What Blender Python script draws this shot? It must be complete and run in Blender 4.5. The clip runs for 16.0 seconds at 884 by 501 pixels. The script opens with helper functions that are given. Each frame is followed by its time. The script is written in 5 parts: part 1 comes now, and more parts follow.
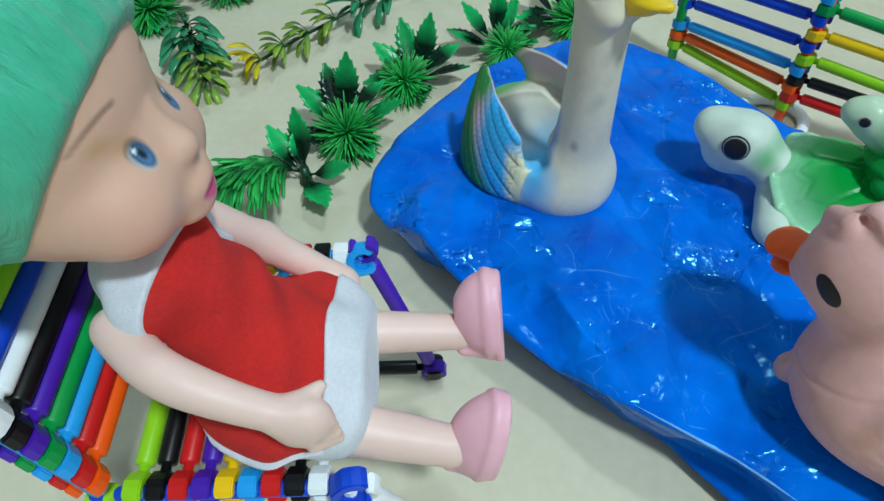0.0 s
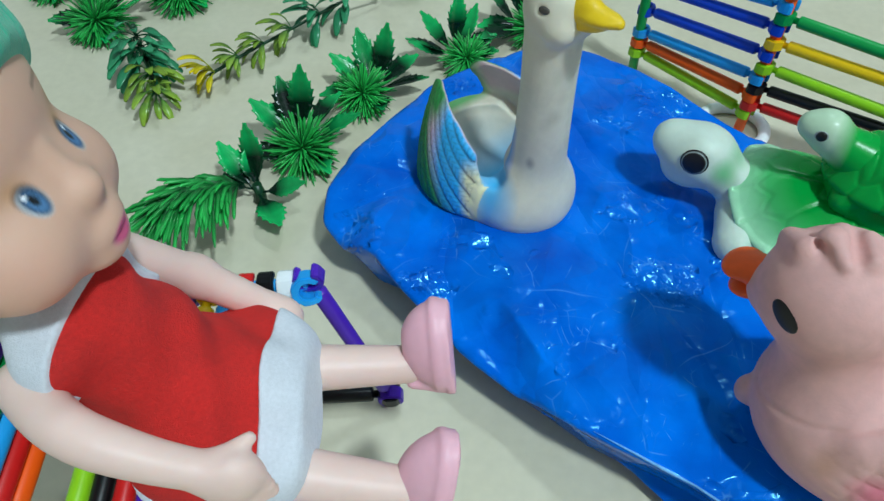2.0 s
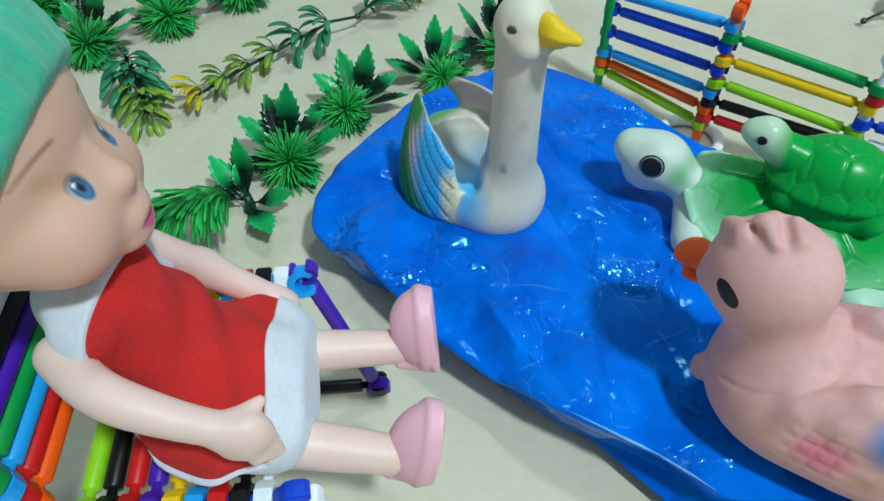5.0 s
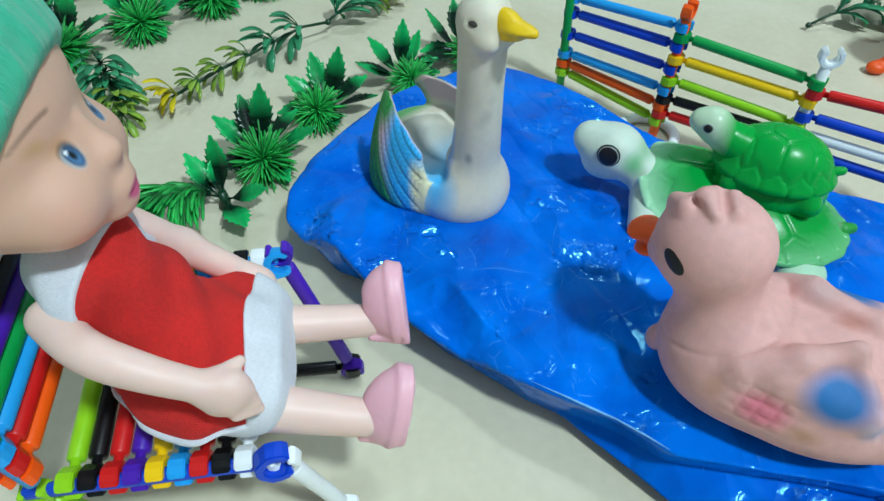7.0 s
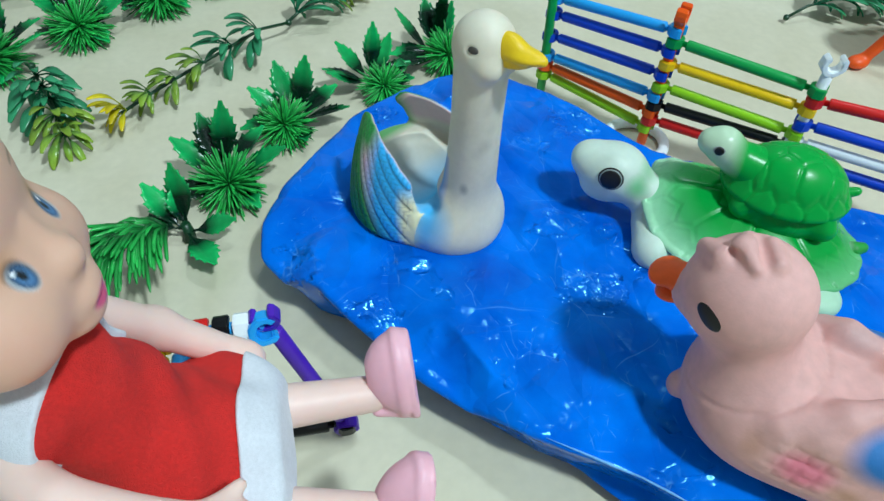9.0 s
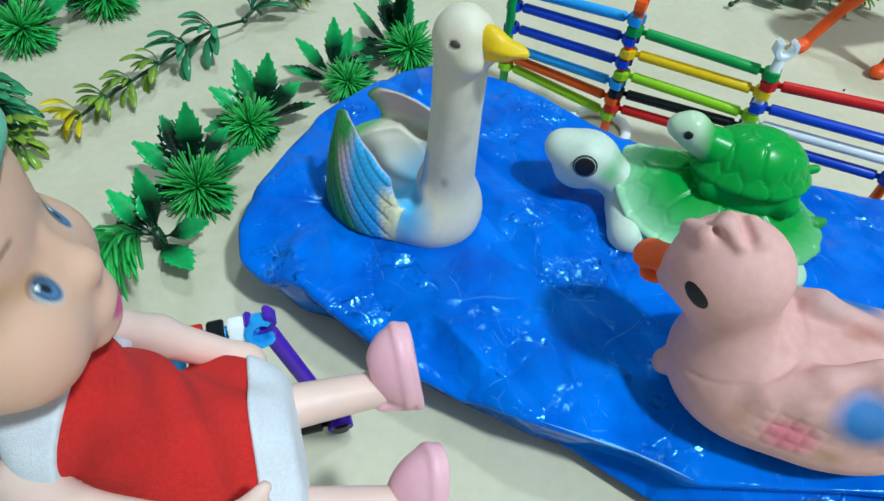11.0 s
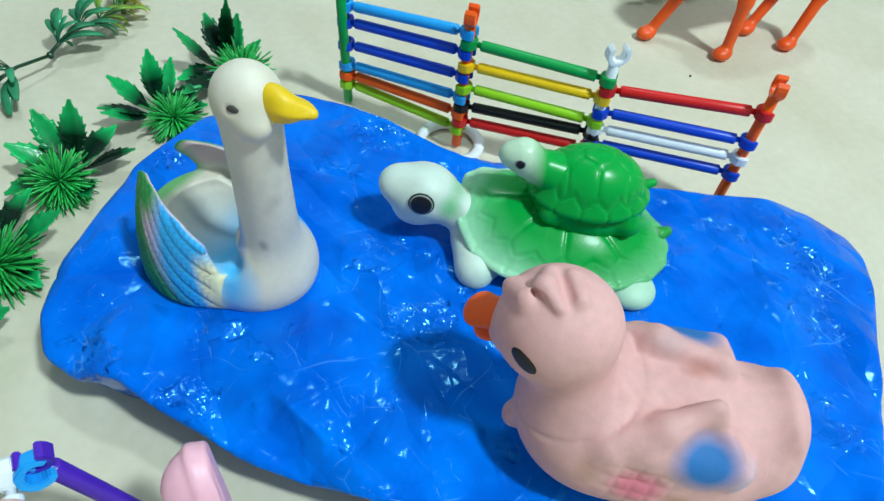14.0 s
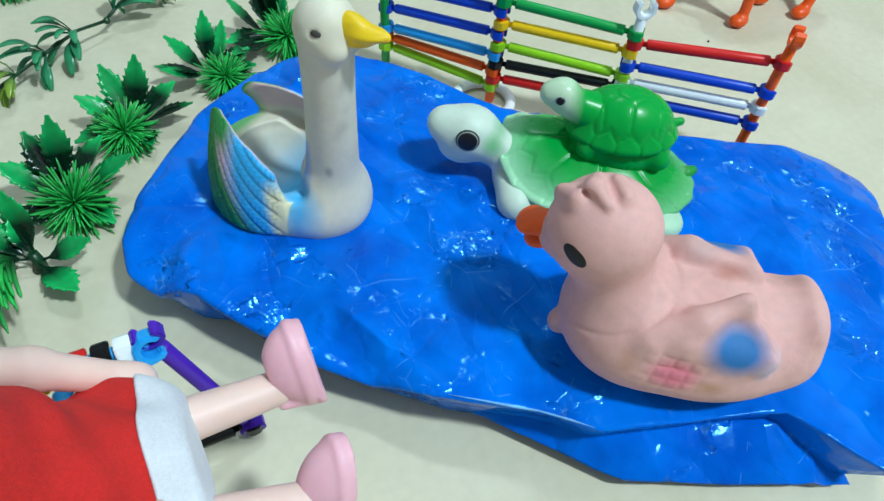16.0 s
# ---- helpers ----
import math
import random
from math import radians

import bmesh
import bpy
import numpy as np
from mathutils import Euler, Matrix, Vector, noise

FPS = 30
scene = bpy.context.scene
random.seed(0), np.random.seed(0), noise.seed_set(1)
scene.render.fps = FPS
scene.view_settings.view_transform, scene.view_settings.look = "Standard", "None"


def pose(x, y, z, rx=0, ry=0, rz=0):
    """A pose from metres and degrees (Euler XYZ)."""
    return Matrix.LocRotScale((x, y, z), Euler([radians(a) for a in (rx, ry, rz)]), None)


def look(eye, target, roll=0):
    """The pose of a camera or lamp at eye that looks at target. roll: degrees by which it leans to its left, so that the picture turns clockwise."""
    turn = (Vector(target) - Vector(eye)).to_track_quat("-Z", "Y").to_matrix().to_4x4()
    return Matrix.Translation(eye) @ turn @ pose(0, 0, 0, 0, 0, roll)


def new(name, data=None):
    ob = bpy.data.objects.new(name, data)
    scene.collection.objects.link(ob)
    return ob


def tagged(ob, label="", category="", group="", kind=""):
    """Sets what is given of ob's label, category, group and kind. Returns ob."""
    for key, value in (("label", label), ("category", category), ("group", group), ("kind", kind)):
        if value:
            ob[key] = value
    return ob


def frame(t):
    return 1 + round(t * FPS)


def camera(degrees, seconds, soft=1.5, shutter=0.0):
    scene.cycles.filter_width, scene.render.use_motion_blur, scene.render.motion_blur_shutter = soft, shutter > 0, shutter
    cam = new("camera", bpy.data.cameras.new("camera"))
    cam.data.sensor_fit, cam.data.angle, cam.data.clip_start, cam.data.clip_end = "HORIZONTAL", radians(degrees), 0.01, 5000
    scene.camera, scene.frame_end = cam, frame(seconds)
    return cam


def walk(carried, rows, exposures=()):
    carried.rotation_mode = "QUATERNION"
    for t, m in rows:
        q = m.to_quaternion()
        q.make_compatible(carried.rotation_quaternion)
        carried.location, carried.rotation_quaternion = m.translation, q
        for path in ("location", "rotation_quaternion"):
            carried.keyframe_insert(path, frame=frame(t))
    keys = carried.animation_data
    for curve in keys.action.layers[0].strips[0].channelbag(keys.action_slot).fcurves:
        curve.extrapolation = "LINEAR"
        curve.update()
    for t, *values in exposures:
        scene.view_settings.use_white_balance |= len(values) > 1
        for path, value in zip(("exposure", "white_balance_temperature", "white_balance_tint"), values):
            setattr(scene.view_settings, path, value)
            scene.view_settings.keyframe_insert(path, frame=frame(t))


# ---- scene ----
cam = camera(68.4, 16.0)
METRES, EYE, TILT, LEAN, TURN = 0.397, 0.266, -49.5, 2.0, 0.0
ROWS = [
    (0.0, 0.0, 0.0, 0.0, 0.0, 0.0, -0.0),
    (0.5, 0.016, 0.012, 0.0131, -0.4, 0.22, 0.47),
    (1.0, 0.0211, 0.0183, 0.0231, -1.21, 0.1, 1.03),
    (1.5, 0.0212, 0.0216, 0.0218, -1.77, 0.2, 1.1),
    (2.0, 0.0256, 0.024, 0.0225, -1.99, 0.07, 1.1),
    (2.5, 0.0309, 0.023, 0.0234, -2.05, 0.14, 1.29),
    (3.0, 0.0233, 0.0237, 0.0263, -2.02, 0.26, 1.0),
    (3.5, 0.0204, 0.018, 0.0331, -1.92, 0.94, 0.75),
    (4.0, 0.0204, 0.0072, 0.0263, -2.27, 0.99, 1.17),
    (6.5, 0.0141, -0.0824, -0.0342, -5.98, 3.56, 3.01),
    (7.0, 0.0199, -0.0724, -0.0404, -6.11, 3.07, 3.18),
    (7.5, 0.0209, -0.0672, -0.0392, -6.2, 2.48, 3.59),
    (8.0, 0.01, -0.0486, -0.0329, -7.78, 0.98, 4.18),
    (8.5, -0.0143, -0.0191, -0.0038, -8.93, 0.42, 4.42),
    (9.0, -0.0125, -0.0014, 0.0388, -9.92, 0.78, 5.46),
    (9.5, 0.0041, 0.0202, 0.0614, -10.98, 0.26, 5.97),
    (12.0, -0.0816, -0.0219, 0.0423, -15.55, -0.39, 9.61),
    (12.5, -0.0775, 0.02, 0.1226, -16.15, -0.12, 10.22),
    (13.0, -0.0098, 0.05, 0.1544, -18.69, -1.92, 11.85),
    (13.5, 0.035, 0.0467, 0.1462, -20.28, -2.62, 13.29),
    (14.0, 0.0697, 0.0255, 0.1062, -22.0, -3.72, 14.79),
    (14.5, 0.0773, 0.0148, 0.0803, -22.41, -4.23, 15.19),
    (15.0, 0.0629, 0.01, 0.0557, -21.89, -4.42, 15.03),
    (15.5, 0.0388, 0.0026, 0.0396, -21.43, -4.32, 15.0),
    (16.0, -0.021, -0.0167, 0.0429, -21.48, -3.75, 14.96),
]
walk(cam, [(t, pose(0, 0, EYE, TILT, LEAN, TURN) @ pose(METRES * x, METRES * y, METRES * z, 90 + pitch, roll, yaw)) for t, x, y, z, yaw, pitch, roll in ROWS],
     exposures=((0.0, -0.24), (4.0, -0.20), (6.5, -0.1), (9.5, -0.03), (12.0, 0.02), (14.0, 0.10), (16.0, 0.03)))

# ---------------------------------------------------------------- room light
world = bpy.data.worlds.new("room_world")
scene.world = world
world.use_nodes = True
world.node_tree.nodes["Background"].inputs[0].default_value = (0.9, 0.95, 1.0, 1)
world.node_tree.nodes["Background"].inputs[1].default_value = 0.1

# the nearer ceiling lamp throws the shadows; a weaker unseen fill is added behind to glint on the film
for at, watts in (((0.87, -0.90, 2.42), 58.5), ((0.60, 1.10, 2.42), 11.5)):
    lamp_data = bpy.data.lights.new("key_and_fill_light", "AREA")
    lamp_data.shape, lamp_data.size, lamp_data.energy = "DISK", 0.24, watts
    lamp_data.color = (0.79, 1.0, 1.08)
    lamp = new("key_and_fill_light", lamp_data)
    lamp.matrix_world = look(at, (0.1, 0.2, 0))


# ---------------------------------------------------------------- materials
def lin(code):
    out = []
    for i in (0, 2, 4):
        c = int(code[i:i + 2], 16) / 255
        out.append(c / 12.92 if c <= 0.04045 else ((c + 0.055) / 1.055) ** 2.4)
    return tuple(out)


def matter(name, colour=None, rough=0.4, vary=0.08, grain=400.0, bump=0.15, bump_scale=900.0, sss=0.0, sheen=0.0, coat=0.0, spread=0.0, dirt=0.0, sub=(0.6, 0.3, 0.2), depth=0.0004, gloss=0.5):
    """A plastic, vinyl or cloth; without a colour it takes the paint stored on the mesh."""
    m = bpy.data.materials.new(name)
    m.use_nodes = True
    nt = m.node_tree
    n, l = nt.nodes, nt.links
    bsdf = n["Principled BSDF"]
    tc = n.new("ShaderNodeTexCoord")
    if colour is None:
        src = n.new("ShaderNodeAttribute")
        src.attribute_name = "Col"
        base = src.outputs["Color"]
    else:
        src = n.new("ShaderNodeRGB")
        src.outputs[0].default_value = (*colour, 1)
        base = src.outputs[0]
    big = n.new("ShaderNodeTexNoise")
    big.inputs["Scale"].default_value = grain * 0.12
    big.inputs["Detail"].default_value = 3
    fine = n.new("ShaderNodeTexNoise")
    fine.inputs["Scale"].default_value = grain
    fine.inputs["Detail"].default_value = 4
    for t in (big, fine):
        l.new(tc.outputs["Object"], t.inputs["Vector"])
    add = n.new("ShaderNodeMath")
    add.operation = "ADD"
    l.new(big.outputs["Fac"], add.inputs[0])
    l.new(fine.outputs["Fac"], add.inputs[1])
    rng = n.new("ShaderNodeMapRange")
    rng.inputs["From Min"].default_value, rng.inputs["From Max"].default_value = 0.6, 1.4
    rng.inputs["To Min"].default_value, rng.inputs["To Max"].default_value = 1 - vary, 1 + vary
    l.new(add.outputs[0], rng.inputs["Value"])
    hsv = n.new("ShaderNodeHueSaturation")
    l.new(base, hsv.inputs["Color"])
    l.new(rng.outputs[0], hsv.inputs["Value"])
    out = hsv.outputs[0]
    if spread:
        info = n.new("ShaderNodeObjectInfo")
        sp = n.new("ShaderNodeMapRange")
        sp.inputs["To Min"].default_value, sp.inputs["To Max"].default_value = 1 - spread, 1 + spread
        l.new(info.outputs["Random"], sp.inputs["Value"])
        h2 = n.new("ShaderNodeHueSaturation")
        l.new(out, h2.inputs["Color"])
        l.new(sp.outputs[0], h2.inputs["Value"])
        out = h2.outputs[0]
    if dirt:
        dn = n.new("ShaderNodeTexNoise")
        dn.inputs["Scale"].default_value = 55
        dn.inputs["Detail"].default_value = 6
        l.new(tc.outputs["Object"], dn.inputs["Vector"])
        dr = n.new("ShaderNodeMapRange")
        dr.inputs["From Min"].default_value, dr.inputs["From Max"].default_value = 0.52, 0.72
        dr.inputs["To Max"].default_value = dirt
        l.new(dn.outputs["Fac"], dr.inputs["Value"])
        mx = n.new("ShaderNodeMix")
        mx.data_type = "RGBA"
        mx.inputs["B"].default_value = (0.16, 0.13, 0.09, 1)
        l.new(dr.outputs[0], mx.inputs["Factor"])
        l.new(out, mx.inputs["A"])
        out = mx.outputs["Result"]
    l.new(out, bsdf.inputs["Base Color"])
    rr = n.new("ShaderNodeMapRange")
    rr.inputs["To Min"].default_value, rr.inputs["To Max"].default_value = rough * 0.8, min(1, rough * 1.2)
    l.new(big.outputs["Fac"], rr.inputs["Value"])
    l.new(rr.outputs[0], bsdf.inputs["Roughness"])
    if bump:
        bt = n.new("ShaderNodeTexNoise")
        bt.inputs["Scale"].default_value = bump_scale
        bt.inputs["Detail"].default_value = 3
        l.new(tc.outputs["Object"], bt.inputs["Vector"])
        bp = n.new("ShaderNodeBump")
        bp.inputs["Strength"].default_value = bump
        bp.inputs["Distance"].default_value = depth
        l.new(bt.outputs["Fac"], bp.inputs["Height"])
        l.new(bp.outputs[0], bsdf.inputs["Normal"])
    if sss:
        bsdf.inputs["Subsurface Weight"].default_value = sss
        bsdf.inputs["Subsurface Radius"].default_value = sub
        bsdf.inputs["Subsurface Scale"].default_value = 0.004
    bsdf.inputs["Sheen Weight"].default_value = sheen
    bsdf.inputs["Specular IOR Level"].default_value = gloss
    bsdf.inputs["Coat Weight"].default_value = coat
    return m


HUES = {
    "red": "d81e1c", "orange": "ff5e0e", "yellow": "ffcc12", "lime": "98d81e", "green": "009c48", "light_blue": "1fa4f0",
    "blue": "0446cc", "purple": "4c1fae", "white": "f2f6f8", "black": "0c0d10",
}
STICK = {k: matter("stick_plastic_" + k, lin(v), rough=0.36, vary=0.06, grain=250, bump=0.06, bump_scale=500, gloss=0.4) for k, v in HUES.items()}
VINYL = matter("painted_soft_vinyl", None, rough=0.5, vary=0.05, grain=300, bump=0.12, bump_scale=700, sss=0.12, dirt=0.12)
PINK = matter("matt_rubber", None, rough=0.62, vary=0.09, grain=260, bump=0.22, bump_scale=900, sss=0.10, dirt=0.18, gloss=0.35)
SHELL = matter("glossy_painted_vinyl", None, rough=0.27, vary=0.06, grain=260, bump=0.10, bump_scale=500, gloss=0.22)
BLACK = matter("black_paint", lin("0e0b0a"), rough=0.5, bump=0)
GREY_PAINT = matter("faded_grey_paint", lin("4a453f"), rough=0.5, vary=0.2, grain=900, bump=0)
GLOSSY_YELLOW = matter("yellow_paint", lin("edc413"), rough=0.42, vary=0.08, grain=300)
GLOSSY_ORANGE = matter("orange_paint", lin("ec5a14"), rough=0.45, vary=0.10, grain=300)
CAMEL = matter("orange_toy_plastic", lin("f0560c"), rough=0.42, vary=0.06, grain=120)
LEAF = matter("leaf_plastic", None, rough=0.26, vary=0.18, grain=220, bump=0.3, bump_scale=420, spread=0.22, gloss=0.35)
NEEDLE = matter("needle_plastic", None, rough=0.32, vary=0.2, grain=200, bump=0.0, spread=0.15, gloss=0.4)
SKIN = matter("doll_vinyl", None, rough=0.48, vary=0.03, grain=200, bump=0.05, bump_scale=500, sss=0.2)
RED_FELT = matter("red_felt", lin("d42420"), rough=0.95, vary=0.16, grain=900, bump=0.9, bump_scale=2600, sheen=0.0, depth=0.0006)
WHITE_FELT = matter("white_felt", lin("d8dae2"), rough=0.95, vary=0.10, grain=900, bump=0.45, bump_scale=2800, sheen=0.15, depth=0.0006)
SHOE = matter("pink_shoe_vinyl", lin("f0b4c2"), rough=0.45, vary=0.06, grain=200, bump=0.05, sss=0.1)
BLUE_SHOE = matter("pale_blue_rubber", lin("69a9da"), rough=0.55, vary=0.12, grain=250, bump=0.15)


def hair_matter():
    m = matter("mint_hair_fibre", lin("3fb894"), rough=0.42, vary=0.16, grain=160, bump=0)
    nt = m.node_tree
    n, l = nt.nodes, nt.links
    tc = n.new("ShaderNodeTexCoord")
    mp = n.new("ShaderNodeMapping")
    mp.inputs["Rotation"].default_value = (0, 0.5, 0)
    mp.inputs["Scale"].default_value = (90, 1700, 260)
    l.new(tc.outputs["Object"], mp.inputs["Vector"])
    nz = n.new("ShaderNodeTexNoise")
    nz.inputs["Scale"].default_value = 1.0
    nz.inputs["Detail"].default_value = 5
    l.new(mp.outputs[0], nz.inputs["Vector"])
    bp = n.new("ShaderNodeBump")
    bp.inputs["Strength"].default_value, bp.inputs["Distance"].default_value = 0.8, 0.001
    l.new(nz.outputs["Fac"], bp.inputs["Height"])
    b = n["Principled BSDF"]
    l.new(bp.outputs[0], b.inputs["Normal"])
    b.inputs["Anisotropic"].default_value = 0.6
    b.inputs["Sheen Weight"].default_value = 0.2
    return m


HAIR = hair_matter()


def floor_matter():
    m = bpy.data.materials.new("cream_floor_sheet")
    m.use_nodes = True
    n, l = m.node_tree.nodes, m.node_tree.links
    b = n["Principled BSDF"]
    tc = n.new("ShaderNodeTexCoord")
    a = n.new("ShaderNodeTexNoise")
    a.inputs["Scale"].default_value, a.inputs["Detail"].default_value, a.inputs["Distortion"].default_value = 9, 8, 1.2
    c = n.new("ShaderNodeTexNoise")
    c.inputs["Scale"].default_value, c.inputs["Detail"].default_value = 160, 5
    for t in (a, c):
        l.new(tc.outputs["Object"], t.inputs["Vector"])
    ramp = n.new("ShaderNodeValToRGB")
    ramp.color_ramp.elements[0].position, ramp.color_ramp.elements[1].position = 0.3, 0.72
    ramp.color_ramp.elements[0].color = (*lin("d5ccb0"), 1)
    ramp.color_ramp.elements[1].color = (*lin("e2dac2"), 1)
    l.new(a.outputs["Fac"], ramp.inputs[0])
    mx = n.new("ShaderNodeMix")
    mx.data_type, mx.blend_type = "RGBA", "MULTIPLY"
    mx.inputs["Factor"].default_value = 0.16
    l.new(ramp.outputs[0], mx.inputs["A"])
    l.new(c.outputs["Fac"], mx.inputs["B"])
    l.new(mx.outputs["Result"], b.inputs["Base Color"])
    rr = n.new("ShaderNodeMapRange")
    rr.inputs["To Min"].default_value, rr.inputs["To Max"].default_value = 0.38, 0.6
    l.new(a.outputs["Fac"], rr.inputs["Value"])
    l.new(rr.outputs[0], b.inputs["Roughness"])
    bp = n.new("ShaderNodeBump")
    bp.inputs["Strength"].default_value, bp.inputs["Distance"].default_value = 0.12, 0.0005
    l.new(c.outputs["Fac"], bp.inputs["Height"])
    l.new(bp.outputs[0], b.inputs["Normal"])
    return m


def bag_matter():
    m = bpy.data.materials.new("blue_plastic_film")
    m.use_nodes = True
    n, l = m.node_tree.nodes, m.node_tree.links
    b = n["Principled BSDF"]
    tc = n.new("ShaderNodeTexCoord")

    def cloud(scale, detail=3, lo=0.0, hi=1.0):
        t = n.new("ShaderNodeTexNoise")
        t.inputs["Scale"].default_value, t.inputs["Detail"].default_value = scale, detail
        l.new(tc.outputs["Object"], t.inputs["Vector"])
        r = n.new("ShaderNodeMapRange")
        r.inputs["From Min"].default_value, r.inputs["From Max"].default_value = lo, hi
        l.new(t.outputs["Fac"], r.inputs["Value"])
        return t, r.outputs[0]

    def sums(op, p, q):
        s = n.new("ShaderNodeMath")
        s.operation = op
        for k, v in enumerate((p, q)):
            if isinstance(v, float):
                s.inputs[k].default_value = v
            else:
                l.new(v, s.inputs[k])
        return s.outputs[0]

    big, tone = cloud(28, 6, 0.3, 0.7)
    ramp = n.new("ShaderNodeValToRGB")
    ramp.color_ramp.elements[0].color = (*lin("0055c6"), 1)
    ramp.color_ramp.elements[1].color = (*lin("0078ec"), 1)
    l.new(tone, ramp.inputs[0])

    def vector(op, p, q):
        s = n.new("ShaderNodeVectorMath")
        s.operation = op
        for k, v in enumerate((p, q)):
            if isinstance(v, tuple):
                s.inputs[k].default_value = v
            else:
                l.new(v, s.inputs[k])
        return s.outputs["Value"] if op == "DOT_PRODUCT" else s.outputs[0]

    def buckle(scale, seed):
        """Ridges and valleys of film folded along straight lines: the distance to the border of each cell."""
        mp = n.new("ShaderNodeMapping")
        mp.inputs["Location"].default_value = (seed, seed * 0.37, 0)
        mp.inputs["Rotation"].default_value = (0, 0, seed)
        mp.inputs["Scale"].default_value = (1.0, 0.62, 1.0)
        l.new(bent, mp.inputs["Vector"])
        v = n.new("ShaderNodeTexVoronoi")
        v.voronoi_dimensions, v.feature = "2D", "DISTANCE_TO_EDGE"
        v.inputs["Scale"].default_value = scale
        l.new(mp.outputs[0], v.inputs["Vector"])
        return v.outputs["Distance"]

    def shards(scale, wide, lean):
        """Small flat flakes of scrunched film, each tilted its own way about one mean lean."""
        v = n.new("ShaderNodeTexVoronoi")
        v.inputs["Scale"].default_value = scale
        l.new(bent, v.inputs["Vector"])
        tilt = vector("MULTIPLY", vector("SUBTRACT", v.outputs["Color"], (0.5, 0.5 - lean, 0.5)), (wide, wide, 0.0))
        return vector("DOT_PRODUCT", tilt, vector("SUBTRACT", bent, v.outputs["Position"]))

    def near(x, y, r):
        """One scrunched patch round a place on the film."""
        d = n.new("ShaderNodeVectorMath")
        d.operation = "DISTANCE"
        d.inputs[1].default_value = (x, y, 0.035)
        l.new(bent2, d.inputs[0])
        k = n.new("ShaderNodeMapRange")
        k.inputs["From Min"].default_value, k.inputs["From Max"].default_value = r, r * 0.45
        l.new(d.outputs["Value"], k.inputs["Value"])
        return k.outputs[0]

    def lines(dist, wide):
        k = n.new("ShaderNodeMapRange")
        k.inputs["From Min"].default_value, k.inputs["From Max"].default_value = wide, wide * 0.2
        l.new(dist, k.inputs["Value"])
        return k.outputs[0]

    warp = n.new("ShaderNodeTexNoise")
    warp.inputs["Scale"].default_value, warp.inputs["Detail"].default_value = 45, 1
    l.new(tc.outputs["Object"], warp.inputs["Vector"])
    bent = vector("ADD", tc.outputs["Object"], vector("MULTIPLY", warp.outputs["Color"], (0.010, 0.010, 0.0)))
    rag = n.new("ShaderNodeTexNoise")
    rag.inputs["Scale"].default_value, rag.inputs["Detail"].default_value = 90, 3
    l.new(tc.outputs["Object"], rag.inputs["Vector"])
    bent2 = vector("ADD", tc.outputs["Object"], vector("MULTIPLY", vector("SUBTRACT", rag.outputs["Color"], (0.5, 0.5, 0.5)), (0.035, 0.035, 0.0)))

    def streaks(turn, long, thin, lo, hi):
        """Short straight lines lying along one direction."""
        mp = n.new("ShaderNodeMapping")
        mp.vector_type = "TEXTURE"
        mp.inputs["Rotation"].default_value = (0, 0, turn)
        mp.inputs["Scale"].default_value = (1 / long, 1 / thin, 1)
        l.new(bent, mp.inputs["Vector"])
        t = n.new("ShaderNodeTexNoise")
        t.inputs["Scale"].default_value, t.inputs["Detail"].default_value = 1.0, 1
        l.new(mp.outputs[0], t.inputs["Vector"])
        r = n.new("ShaderNodeMapRange")
        r.inputs["From Min"].default_value, r.inputs["From Max"].default_value = lo, hi
        l.new(t.outputs["Fac"], r.inputs["Value"])
        return r.outputs[0]

    # scrunched patches between smooth stretches
    _, crumpled = cloud(40, 2, 0.625, 0.70)
    for px, py, r in ((0.106, 0.228, 0.014), (0.110, 0.186, 0.015), (0.311, 0.136, 0.017), (0.287, 0.117, 0.014), (0.246, 0.076, 0.016), (0.028, 0.335, 0.014), (-0.030, 0.226, 0.014),
                      (0.144, 0.312, 0.018), (0.004, 0.191, 0.012)):
        crumpled = sums("MAXIMUM", crumpled, near(px, py, r))
    _, soft = cloud(60, 3, 0.2, 0.8)
    wide_, mid_, fine_, tiny_ = buckle(17, 0.4), buckle(46, 1.9), buckle(115, 3.1), buckle(260, 4.6)
    _, mixed = cloud(21, 2, 0.40, 0.60)
    height = sums("ADD", sums("MULTIPLY", wide_, 0.0120), sums("MULTIPLY", sums("MULTIPLY", mid_, 0.0046), mixed))
    height = sums("ADD", height, sums("MULTIPLY", sums("ADD", shards(150, 0.50, 1.20), sums("MULTIPLY", tiny_, 0.0004)), crumpled))
    height = sums("ADD", height, sums("MULTIPLY", soft, 0.0007))
    bp = n.new("ShaderNodeBump")
    bp.inputs["Strength"].default_value, bp.inputs["Distance"].default_value = 1.0, 1.0
    l.new(height, bp.inputs["Height"])
    l.new(bp.outputs[0], b.inputs["Normal"])
    # pale crease marks, short and scattered: wear, plus crease glints put into the colour
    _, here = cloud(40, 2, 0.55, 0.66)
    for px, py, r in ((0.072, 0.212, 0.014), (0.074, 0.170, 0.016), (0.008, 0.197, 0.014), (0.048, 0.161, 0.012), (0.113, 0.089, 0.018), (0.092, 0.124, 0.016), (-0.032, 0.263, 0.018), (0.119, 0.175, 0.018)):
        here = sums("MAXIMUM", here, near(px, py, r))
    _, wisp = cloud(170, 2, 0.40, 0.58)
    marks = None
